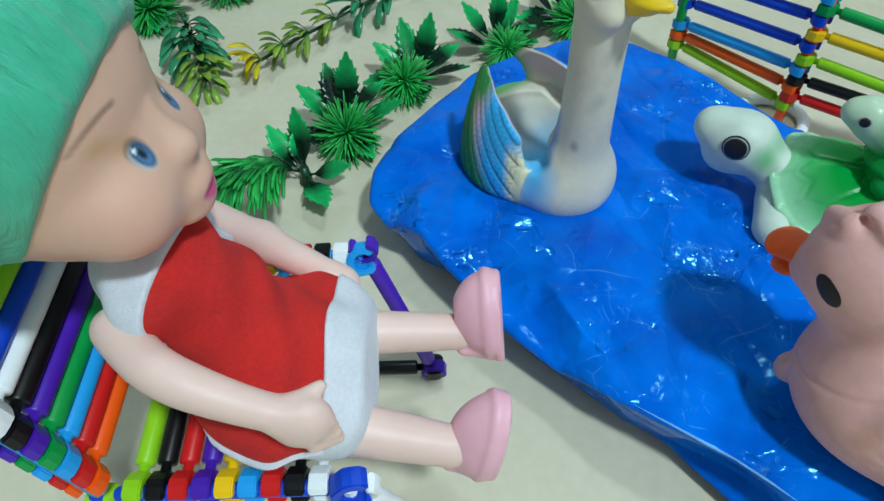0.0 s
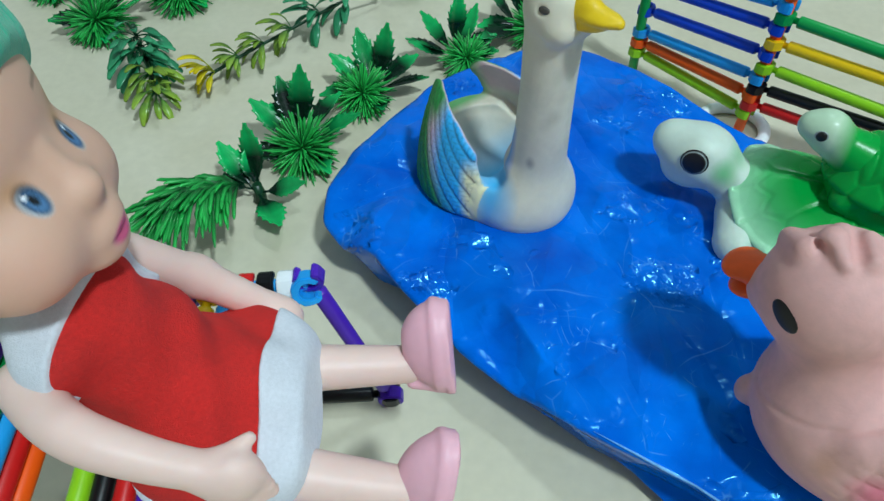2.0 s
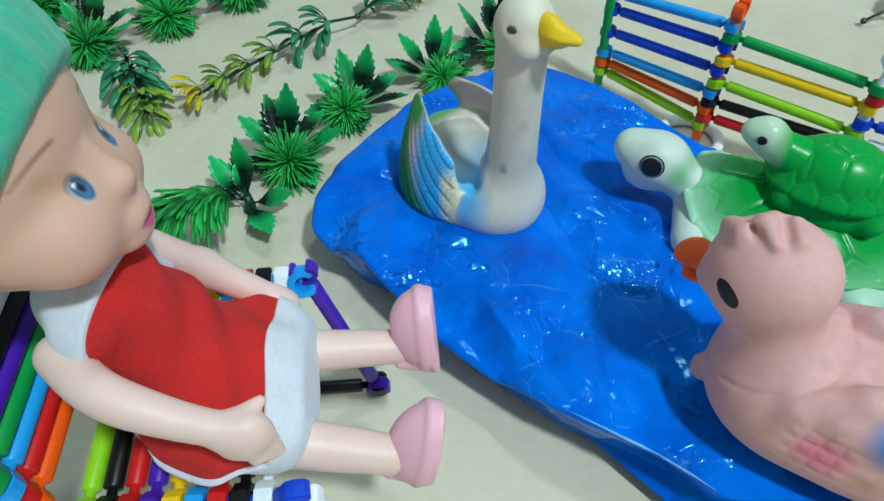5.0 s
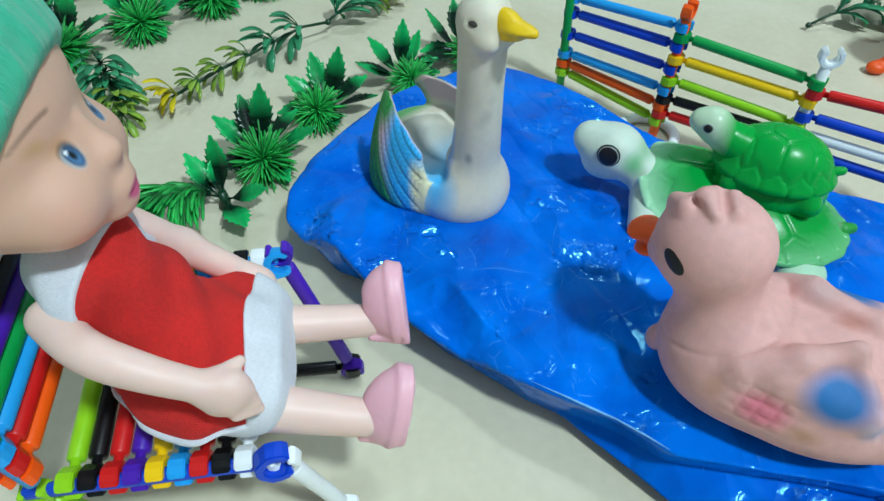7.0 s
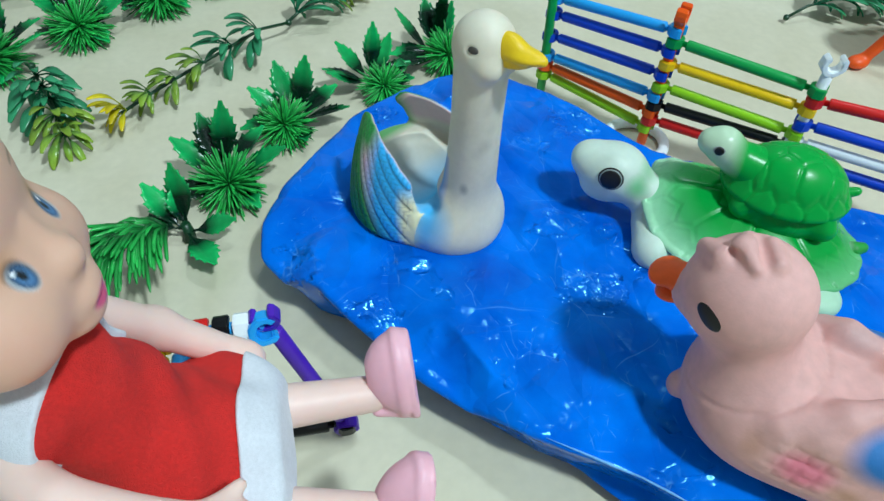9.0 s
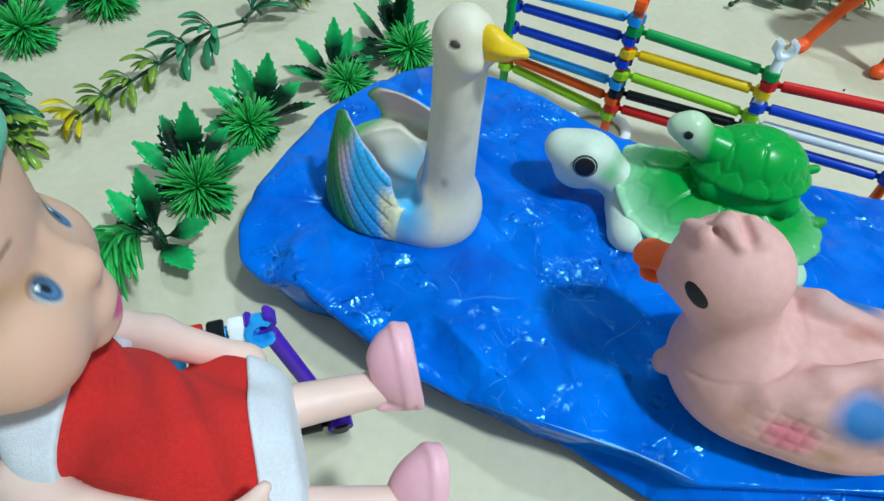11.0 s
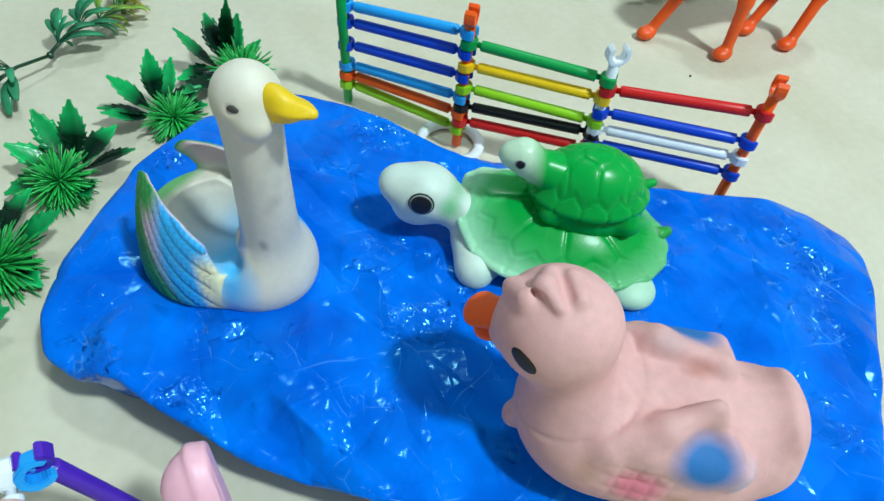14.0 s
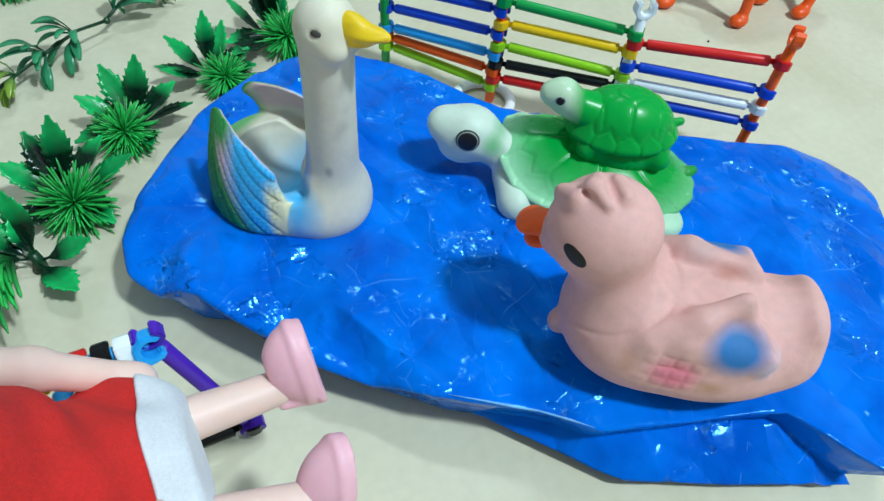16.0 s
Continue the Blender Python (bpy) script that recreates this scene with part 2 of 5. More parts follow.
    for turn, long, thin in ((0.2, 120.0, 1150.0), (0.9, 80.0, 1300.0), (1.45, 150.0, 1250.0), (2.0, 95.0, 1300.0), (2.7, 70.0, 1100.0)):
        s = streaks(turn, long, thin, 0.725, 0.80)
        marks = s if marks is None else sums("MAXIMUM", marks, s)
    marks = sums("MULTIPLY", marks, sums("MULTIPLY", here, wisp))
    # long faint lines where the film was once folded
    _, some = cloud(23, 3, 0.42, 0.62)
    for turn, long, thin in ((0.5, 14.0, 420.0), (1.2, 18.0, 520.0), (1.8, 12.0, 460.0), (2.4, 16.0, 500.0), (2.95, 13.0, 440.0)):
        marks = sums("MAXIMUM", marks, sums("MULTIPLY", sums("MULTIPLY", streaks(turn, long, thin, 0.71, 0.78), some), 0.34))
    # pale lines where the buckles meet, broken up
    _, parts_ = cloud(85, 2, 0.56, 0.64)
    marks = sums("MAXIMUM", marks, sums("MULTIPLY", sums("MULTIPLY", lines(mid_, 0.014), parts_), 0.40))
    # pale web in the scrunched patches, their glints put into the colour
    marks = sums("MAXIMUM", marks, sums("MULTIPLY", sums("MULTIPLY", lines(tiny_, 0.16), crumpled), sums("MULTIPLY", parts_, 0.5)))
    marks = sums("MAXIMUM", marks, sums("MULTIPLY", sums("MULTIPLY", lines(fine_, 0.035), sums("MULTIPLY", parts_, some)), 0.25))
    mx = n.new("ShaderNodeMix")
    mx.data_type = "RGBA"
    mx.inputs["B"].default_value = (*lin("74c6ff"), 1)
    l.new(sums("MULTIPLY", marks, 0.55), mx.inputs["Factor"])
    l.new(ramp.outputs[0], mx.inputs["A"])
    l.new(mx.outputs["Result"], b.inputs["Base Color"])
    b.inputs["Roughness"].default_value = 0.15
    b.inputs["IOR"].default_value = 1.4
    l.new(sums("ADD", sums("MULTIPLY", crumpled, 0.48), 0.30), b.inputs["Specular IOR Level"])
    b.inputs["Specular Tint"].default_value = (0.22, 0.80, 1.0, 1)
    return m


FLOOR, BAG = floor_matter(), bag_matter()
WORN_FILM = matter("worn_film_edge", lin("6fb4f2"), rough=0.4, vary=0.35, grain=420, bump=0.4, bump_scale=900)
WALL = matter("white_wall_paint", (0.34, 0.352, 0.364), rough=0.9, vary=0.03, grain=20, bump=0.1, bump_scale=120)


# ---------------------------------------------------------------- building tools
def part(name, bm, material, parent, label=""):
    """Links a bmesh or mesh as one object under a thing."""
    if isinstance(bm, bmesh.types.BMesh):
        me = bpy.data.meshes.new(name)
        bm.to_mesh(me)
        bm.free()
    else:
        me = bm
    if material is not None and not me.materials:
        me.materials.append(material)
    ob = new(name, me)
    if parent is not None:
        ob.parent = parent
    if label:
        ob["label"] = label
    return ob


def thing(name, m, label, category, group="", kind=""):
    ob = new(name)
    ob.empty_display_size = 0.01
    ob.matrix_basis = m
    return tagged(ob, label, category, group, kind)


def smooth(me, on=True):
    me.polygons.foreach_set("use_smooth", [on] * len(me.polygons))
    return me


def mesh_of(name, verts, faces, colours=None, flat=False):
    me = bpy.data.meshes.new(name)
    me.from_pydata(np.asarray(verts).tolist(), [], np.asarray(faces).tolist() if not isinstance(faces, list) else faces)
    if colours is not None:
        at = me.color_attributes.new("Col", "FLOAT_COLOR", "POINT")
        c = np.ones((len(verts), 4), np.float32)
        c[:, :3] = colours
        at.data.foreach_set("color", c.ravel())
    if not flat:
        smooth(me)
    me.update()
    return me


class Field:
    """A block of sample points in which rounded forms are blended into one skin."""

    def __init__(self, lo, hi, h):
        self.lo, self.h = np.array(lo, np.float32), h
        ax = [np.arange(lo[i], hi[i] + h, h, dtype=np.float32) for i in range(3)]
        self.X, self.Y, self.Z = np.meshgrid(*ax, indexing="ij")
        self.F = np.full(self.X.shape, 1.0, np.float32)

    def local(self, c, turn=None):
        P = [self.X - c[0], self.Y - c[1], self.Z - c[2]]
        if turn:
            R = np.array(Euler([radians(a) for a in turn]).to_matrix())
            P = [R[0, i] * P[0] + R[1, i] * P[1] + R[2, i] * P[2] for i in range(3)]
        return P

    def ball(self, c, r, turn=None):
        x, y, z = self.local(c, turn)
        r = r if hasattr(r, "__len__") else (r, r, r)
        k0 = np.sqrt((x / r[0]) ** 2 + (y / r[1]) ** 2 + (z / r[2]) ** 2) + 1e-6
        k1 = np.sqrt((x / r[0] ** 2) ** 2 + (y / r[1] ** 2) ** 2 + (z / r[2] ** 2) ** 2) + 1e-6
        return k0 * (k0 - 1) / k1

    def rod(self, a, b, ra, rb):
        a, b = np.array(a, np.float32), np.array(b, np.float32)
        d = b - a
        x, y, z = self.local(a)
        t = np.clip((x * d[0] + y * d[1] + z * d[2]) / float(d @ d), 0, 1)
        return np.sqrt((x - t * d[0]) ** 2 + (y - t * d[1]) ** 2 + (z - t * d[2]) ** 2) - (ra + (rb - ra) * t)

    def join(self, g, k=0.004):
        if k <= 0:
            self.F = np.minimum(self.F, g)
        else:
            h = np.clip(0.5 + 0.5 * (self.F - g) / k, 0, 1)
            self.F = self.F + (g - self.F) * h - k * h * (1 - h)
        return self

    def cut(self, g, k=0.002):
        h = np.clip(0.5 - 0.5 * (self.F + g) / k, 0, 1)
        self.F = self.F + (-g - self.F) * h + k * h * (1 - h)
        return self

    def above(self, z, k=0.002):
        return self.cut(self.Z - z, k)

    def skin(self):
        F, h = self.F, self.h
        S = F < 0
        nx, ny, nz = F.shape
        cnt = np.zeros((nx - 1, ny - 1, nz - 1), np.float32)
        acc = np.zeros((3, nx - 1, ny - 1, nz - 1), np.float32)
        for ax in range(3):
            o = [i for i in range(3) if i != ax]
            for p in (0, 1):
                for q in (0, 1):
                    s0, s1 = [None] * 3, [None] * 3
                    s0[ax], s1[ax] = slice(0, -1), slice(1, None)
                    for k, v in ((o[0], p), (o[1], q)):
                        s0[k] = s1[k] = slice(v, F.shape[k] - 1 + v)
                    f0, f1 = F[tuple(s0)], F[tuple(s1)]
                    cr = (f0 < 0) != (f1 < 0)
                    cnt += cr
                    acc[ax] += np.where(cr, f0 / np.where(cr, f0 - f1, 1), 0)
                    if p:
                        acc[o[0]] += cr
                    if q:
                        acc[o[1]] += cr
        act = cnt > 0
        idx = np.full(act.shape, -1, np.int64)
        idx[act] = np.arange(act.sum())
        V = (np.argwhere(act) + (acc[:, act] / cnt[act]).T) * h + self.lo
        Q = []
        for ax in range(3):
            o = [i for i in range(3) if i != ax]
            s0, s1 = [slice(1, -1)] * 3, [slice(1, -1)] * 3
            s0[ax], s1[ax] = slice(0, -1), slice(1, None)
            a, b = S[tuple(s0)], S[tuple(s1)]
            e = np.argwhere(a != b)
            up = a[a != b]
            base = e.copy()
            base[:, o[0]] += 1
            base[:, o[1]] += 1

            def cell(p, q):
                c = base.copy()
                c[:, o[0]] -= p
                c[:, o[1]] -= q
                return idx[c[:, 0], c[:, 1], c[:, 2]]

            quad = np.stack([cell(1, 1), cell(0, 1), cell(0, 0), cell(1, 0)], 1)
            flip = up if ax != 1 else ~up
            quad[~flip] = quad[~flip][:, ::-1]
            Q.append(quad)
        Q = np.concatenate(Q)
        Q = Q[(Q >= 0).all(1)]
        # one light pass of smoothing along the edges
        for _ in range(2):
            s, c = np.zeros_like(V), np.zeros(len(V))
            for i in range(4):
                np.add.at(s, Q[:, i], V[Q[:, (i + 1) % 4]] + V[Q[:, (i - 1) % 4]])
                np.add.at(c, Q[:, i], 2)
            V = V * 0.6 + 0.4 * s / np.maximum(c, 1)[:, None]
        return V, Q


def blob(V, c, r, soft=0.5):
    """How much of a sprayed spot of that centre and reach lies on each point."""
    d = np.sqrt((((V - np.array(c)) / np.array(r)) ** 2).sum(1))
    return np.clip((1 - d) / soft, 0, 1)[:, None]


def over(base, colour, amount):
    return base + (np.array(colour) - base) * amount


def tube(bm, points, radii, sides=10, cap=True):
    rings = []
    n = len(points)
    pts = [Vector(p) for p in points]
    ref = Vector((0.13, 0.31, 0.94)).normalized()
    for i, p in enumerate(pts):
        d = (pts[min(i + 1, n - 1)] - pts[max(i - 1, 0)]).normalized()
        a = d.cross(ref)
        if a.length < 1e-3:
            a = d.cross(Vector((1, 0, 0)))
        a.normalize()
        b = d.cross(a)
        rings.append([bm.verts.new(p + (a * math.cos(2 * math.pi * k / sides) + b * math.sin(2 * math.pi * k / sides)) * radii[i]) for k in range(sides)])
    for i in range(n - 1):
        for k in range(sides):
            f = bm.faces.new((rings[i][k], rings[i][(k + 1) % sides], rings[i + 1][(k + 1) % sides], rings[i + 1][k]))
            f.smooth = True
    if cap:
        bm.faces.new(rings[0])
        bm.faces.new(list(reversed(rings[-1])))
    bmesh.ops.recalc_face_normals(bm, faces=bm.faces)
    return bm


# ---------------------------------------------------------------- the room
def slab(name, lo, hi, material, label, category):
    bm = bmesh.new()
    bmesh.ops.create_cube(bm, size=1)
    c, s = (Vector(lo) + Vector(hi)) / 2, Vector(hi) - Vector(lo)
    for v in bm.verts:
        v.co = Vector((v.co.x * s.x, v.co.y * s.y, v.co.z * s.z)) + c
    return tagged(part(name, bm, material, None), label, category, kind="structure")


X0, X1, Y0, Y1, TOP = -1.2, 1.6, -1.2, 1.6, 2.6
slab("floor", (X0, Y0, -0.05), (X1, Y1, 0.0), FLOOR, "cream mottled floor sheet under the toys", "floor")
slab("wall_north", (X0 - 0.1, Y1, -0.05), (X1 + 0.1, Y1 + 0.1, TOP), WALL, "plain white painted wall closing the room", "wall")
slab("wall_south", (X0 - 0.1, Y0 - 0.1, -0.05), (X1 + 0.1, Y0, TOP), WALL, "plain white painted wall closing the room", "wall")
slab("wall_west", (X0 - 0.1, Y0, -0.05), (X0, Y1, TOP), WALL, "plain white painted wall closing the room", "wall")
slab("wall_east", (X1, Y0, -0.05), (X1 + 0.1, Y1, TOP), WALL, "plain white painted wall closing the room", "wall")
slab("ceiling", (X0 - 0.1, Y0 - 0.1, TOP), (X1 + 0.1, Y1 + 0.1, TOP + 0.1), WALL, "plain white painted ceiling", "ceiling")

# ---------------------------------------------------------------- the blue bag that stands for a pond
POND = (0.15, 0.19)
RIM = [(-0.045, 0.258), (-0.046, 0.236), (-0.034, 0.218), (-0.020, 0.2115), (-0.009, 0.194), (0.009, 0.171), (0.023, 0.154), (0.044, 0.1355), (0.0615, 0.119), (0.080, 0.107),
       (0.098, 0.095), (0.117, 0.0775), (0.150, 0.067), (0.187, 0.056), (0.202, 0.0505), (0.2165, 0.010), (0.238, 0.025), (0.257, 0.042), (0.297, 0.077), (0.306, 0.087), (0.338, 0.117),
       (0.350, 0.134), (0.352, 0.147), (0.345, 0.169), (0.331, 0.188), (0.268, 0.223), (0.200, 0.271), (0.184, 0.280), (0.172, 0.294), (0.152, 0.331), (0.124, 0.362), (0.094, 0.381),
       (0.051, 0.370), (0.008, 0.340), (-0.014, 0.311), (-0.034, 0.285)]


def reach(poly, centre, angles):
    out = np.full(len(angles), 1e9)
    cx, cy = centre
    for (x0, y0), (x1, y1) in zip(poly, poly[1:] + poly[:1]):
        ex, ey = x1 - x0, y1 - y0
        dx, dy = np.cos(angles), np.sin(angles)
        den = dx * ey - dy * ex
        den = np.where(np.abs(den) < 1e-12, 1e-12, den)
        t = ((x0 - cx) * ey - (y0 - cy) * ex) / den
        s = ((x0 - cx) * dy - (y0 - cy) * dx) / den
        ok = (s >= -1e-6) & (s <= 1 + 1e-6) & (t > 0)
        out = np.where(ok, np.minimum(out, t), out)
    return out


def creases(x, y, rng, count, lo, hi, length, width, height):
    """Pinched ridges of plastic film, each a short line that fades at its ends."""
    z = np.zeros_like(x)
    for _ in range(count):
        cx, cy = rng.uniform(lo[0], hi[0]), rng.uniform(lo[1], hi[1])
        a = rng.uniform(0, math.pi)
        ln, w, h = length * rng.uniform(0.4, 1.3), width * rng.uniform(0.5, 1.6), height * rng.uniform(-0.8, 1.0)
        dx, dy = x - cx, y - cy
        s = (dx * math.cos(a) + dy * math.sin(a)) / ln
        q = (-dx * math.sin(a) + dy * math.cos(a) + 0.15 * ln * s * s) / w
        z += h * np.exp(-np.abs(q) * 1.3) * np.exp(-s * s * 2)
    return z


def build_bag():
    rng = np.random.default_rng(5)
    bag = thing("plastic_bag", Matrix(), "shiny crumpled blue plastic bag lying flat on the floor", "plastic bag")
    na = 720
    ang = np.linspace(0, 2 * math.pi, na, endpoint=False)
    r = reach(RIM, POND, ang)
    k = np.array([1, 2, 3, 2, 1.0]) / 9
    r = sum(np.roll(r, i - 2) * k[i] for i in range(5))
    wob = sum(rng.uniform(-1, 1) * np.sin(ang * f + rng.uniform(0, 7)) / f ** 0.6 for f in (9, 14, 23, 31, 47, 64))
    r = r * (1 + 0.004 * wob)
    prof = [(s, 0.0362 - 0.002 * s ** 4) for s in np.linspace(0.02, 0.88, 120)]
    prof += [(0.915, 0.0345), (0.945, 0.0340), (0.965, 0.0332), (0.98, 0.0320), (0.992, 0.0300), (1.0, 0.0268), (0.998, 0.0245), (0.972, 0.0170), (0.945, 0.0085), (0.92, 0.0035), (0.86, 0.002)]
    # in front the upper layer ends in a crisp fold that overhangs
    crisp = [(s, z) for s, z in prof]
    for k, p in zip(range(-11, 0), [(0.92, 0.0348), (0.95, 0.0346), (0.97, 0.0344), (0.985, 0.0342), (0.995, 0.0340), (1.0, 0.0332), (0.996, 0.0318), (0.975, 0.0250), (0.945, 0.0160), (0.92, 0.0060), (0.86, 0.002)]):
        crisp[k] = p
    deg = np.degrees(ang) % 360
    wf = 0.75 + 0.25 * np.clip((deg - 204) / 6, 0, 1) * np.clip((301 - deg) / 6, 0, 1)
    V = []
    for (s, z), (s2, z2) in zip(prof, crisp):
        ss, zz = s + (s2 - s) * wf, z + (z2 - z) * wf
        V.append(np.stack([POND[0] + r * ss * np.cos(ang), POND[1] + r * ss * np.sin(ang), zz], 1))
    V = np.array(V)
    x, y = V[..., 0], V[..., 1]
    sl = np.array([p[0] for p in prof])[:, None]
    top = (np.arange(len(prof)) < 127)[:, None] * 1.0
    z = creases(x, y, rng, 40, (-0.04, 0.02), (0.34, 0.36), 0.06, 0.010, 0.0016)
    z += creases(x, y, rng, 120, (-0.04, 0.02), (0.34, 0.36), 0.026, 0.0024, 0.0007)
    # crisp pleats crossing one another
    for _ in range(8):
        a, ln = rng.uniform(0, math.pi), rng.uniform(0.035, 0.085)
        s_, q_ = x * math.cos(a) + y * math.sin(a), -x * math.sin(a) + y * math.cos(a)
        wave = np.abs((s_ / ln + rng.uniform(0, 1) + 0.12 * np.sin(q_ * rng.uniform(20, 45))) % 1 - 0.5) * 2 - 0.5
        where = np.clip(0.4 + 0.9 * np.sin(s_ * rng.uniform(8, 25) + rng.uniform(0, 7)) * np.sin(q_ * rng.uniform(8, 25) + rng.uniform(0, 7)), 0, 1)
        z += 0.0016 * wave * where
    # long folds pulled across the film, the side falling away below some of them
    for (x0, y0), (x1, y1), h, drop, fade in (((0.036, 0.182), (0.065, 0.116), 0.0042, 1.60, 0.003), ((0.033, 0.184), (0.022, 0.150), 0.0022, 0.45, 0.003),
                                              ((-0.019, 0.242), (-0.024, 0.210), 0.0030, 1.10, 0.003), ((0.034, 0.219), (0.000, 0.186), 0.0016, 0.25, 0.008),
                                              ((0.118, 0.080), (0.225, 0.052), 0.0014, 0.10, 0.012), ((0.325, 0.150), (0.300, 0.085), 0.0016, 0.0, 0.012),
                                              ((0.085, 0.250), (0.150, 0.170), 0.0011, 0.0, 0.012), ((0.175, 0.290), (0.235, 0.205), 0.0013, 0.0, 0.012), ((0.255, 0.185), (0.285, 0.075), 0.0012, 0.0, 0.012),
                                              ((-0.030, 0.270), (0.010, 0.215), 0.0015, 0.0, 0.012), ((0.060, 0.345), (0.110, 0.270), 0.0012, 0.0, 0.012)):
        ln = math.hypot(x1 - x0, y1 - y0)
        ux, uy = (x1 - x0) / ln, (y1 - y0) / ln
        s_ = (x - x0) * ux + (y - y0) * uy
        q_ = -(x - x0) * uy + (y - y0) * ux
        along = np.clip(s_ / 0.012, 0, 1) * np.clip((ln - s_) / fade, 0, 1)
        z += h * along * np.exp(-np.abs(q_) / 0.0065)
        z -= np.minimum(np.clip(-q_, 0, 0.013), np.clip((q_ + 0.050) * 0.35, 0, 0.013)) * drop * along
    # folds that run in from the edge
    rad = np.zeros_like(x)
    for _ in range(58):
        a0, w, h = rng.uniform(0, 2 * math.pi), rng.uniform(0.008, 0.035), rng.uniform(-0.0065, 0.0035)
        d = (ang - a0 + math.pi) % (2 * math.pi) - math.pi + 0.08 * (1 - sl) * rng.uniform(-1, 1)
        rad += h * np.exp(-np.abs(d) / w) * np.clip((sl - rng.uniform(0.55, 0.85)) / 0.2, 0, 1)
    V[..., 2] += (z * np.clip(1.6 - sl, 0.45, 1) + rad * (1 - 0.8 * wf)) * top * (1 - 0.45 * wf * np.clip((sl - 0.75) / 0.2, 0, 1))
    # the film lies pressed down under the toys
    for cx, cy, rx, zz in ((0.044, 0.258, 0.05, 0.0325), (0.165, 0.098, 0.05, 0.0352), (0.2, 0.2, 0.05, 0.0352)):
        m = np.clip(1.5 * np.exp(-(((x - cx) / rx) ** 2 + ((y - cy) / rx) ** 2) * 1.6), 0, 1)
        V[..., 2] = np.where(top > 0, V[..., 2] * (1 - m) + (zz + (V[..., 2] - 0.0352) * 0.15) * m, V[..., 2])
    V[..., 2] = np.maximum(V[..., 2], 0.002)
    n = len(prof)
    verts = V.reshape(-1, 3)
    i, j = np.meshgrid(np.arange(n - 1), np.arange(na), indexing="ij")
    q = np.stack([i * na + j, (i + 1) * na + j, (i + 1) * na + (j + 1) % na, i * na + (j + 1) % na], -1).reshape(-1, 4).tolist()
    q.append(list(range(na)))
    q.append(list(range((n - 1) * na, n * na))[::-1])
    part("film", mesh_of("film", verts, q), BAG, bag)
    # worn edge of the fold
    bm = bmesh.new()
    edge = [(0.066, 0.1170), (0.078, 0.1090), (0.088, 0.1020), (0.098, 0.0955), (0.108, 0.0870), (0.1155, 0.0800)]
    wr = np.random.default_rng(8)
    tube(bm, [(px + wr.uniform(-5e-4, 5e-4), py + wr.uniform(-5e-4, 5e-4), 0.0346) for px, py in edge], [0.0001, 0.0004, 0.0006, 0.0004, 0.0005, 0.0001], 8)
    part("worn_edge", bm, WORN_FILM, bag, "pale worn crease along the fold")
    # the loose lower fold in front
    inner = [(0.070, 0.136), (0.092, 0.118), (0.118, 0.094), (0.150, 0.076), (0.190, 0.062), (0.214, 0.050)]
    outer = [(0.067, 0.130), (0.084, 0.112), (0.102, 0.090), (0.125, 0.062), (0.171, 0.040), (0.219, 0.019)]
    m, kk = 140, 30
    t = np.linspace(0, 1, m)
    ti = np.linspace(0, 1, len(inner))
    pin = np.stack([np.interp(t, ti, [p[d] for p in inner]) for d in (0, 1)], 1)
    pout = np.stack([np.interp(t, ti, [p[d] for p in outer]) for d in (0, 1)], 1)
    s = np.linspace(0, 1, kk)[:, None, None]
    P = pin * (1 - s) + pout * s
    S = np.broadcast_to(s[..., 0], P.shape[:2])
    Z = 0.022 - 0.014 * S ** 1.5 + creases(P[..., 0], P[..., 1], rng, 70, (0.05, 0.01), (0.24, 0.13), 0.03, 0.004, 0.0024)
    Z = np.maximum(Z, 0.0025)
    up = np.concatenate([P, Z[..., None]], -1).reshape(-1, 3)
    i, j = np.meshgrid(np.arange(kk - 1), np.arange(m - 1), indexing="ij")
    q = np.stack([i * m + j, (i + 1) * m + j, (i + 1) * m + j + 1, i * m + j + 1], -1).reshape(-1, 4)
    fold = part("lower_fold", mesh_of("lower_fold", up, q), BAG, bag)
    so = fold.modifiers.new("thickness", "SOLIDIFY")
    so.thickness, so.offset = 0.0006, -1
    return bag


build_bag()


# ---------------------------------------------------------------- rubber toys
def painted(name, V, Q, colours, material, parent, label=""):
    return part(name, mesh_of(name, V, Q, colours), material, parent, label)


def oval(name, parent, c, r, turn, material, label=""):
    bm = bmesh.new()
    bmesh.ops.create_uvsphere(bm, u_segments=24, v_segments=12, radius=1)
    for f in bm.faces:
        f.smooth = True
    bmesh.ops.transform(bm, matrix=Matrix.LocRotScale(c, turn, r), verts=bm.verts)
    return part(name, bm, material, parent, label)


def facing(d):
    return Vector(d).to_track_quat("Z", "Y")


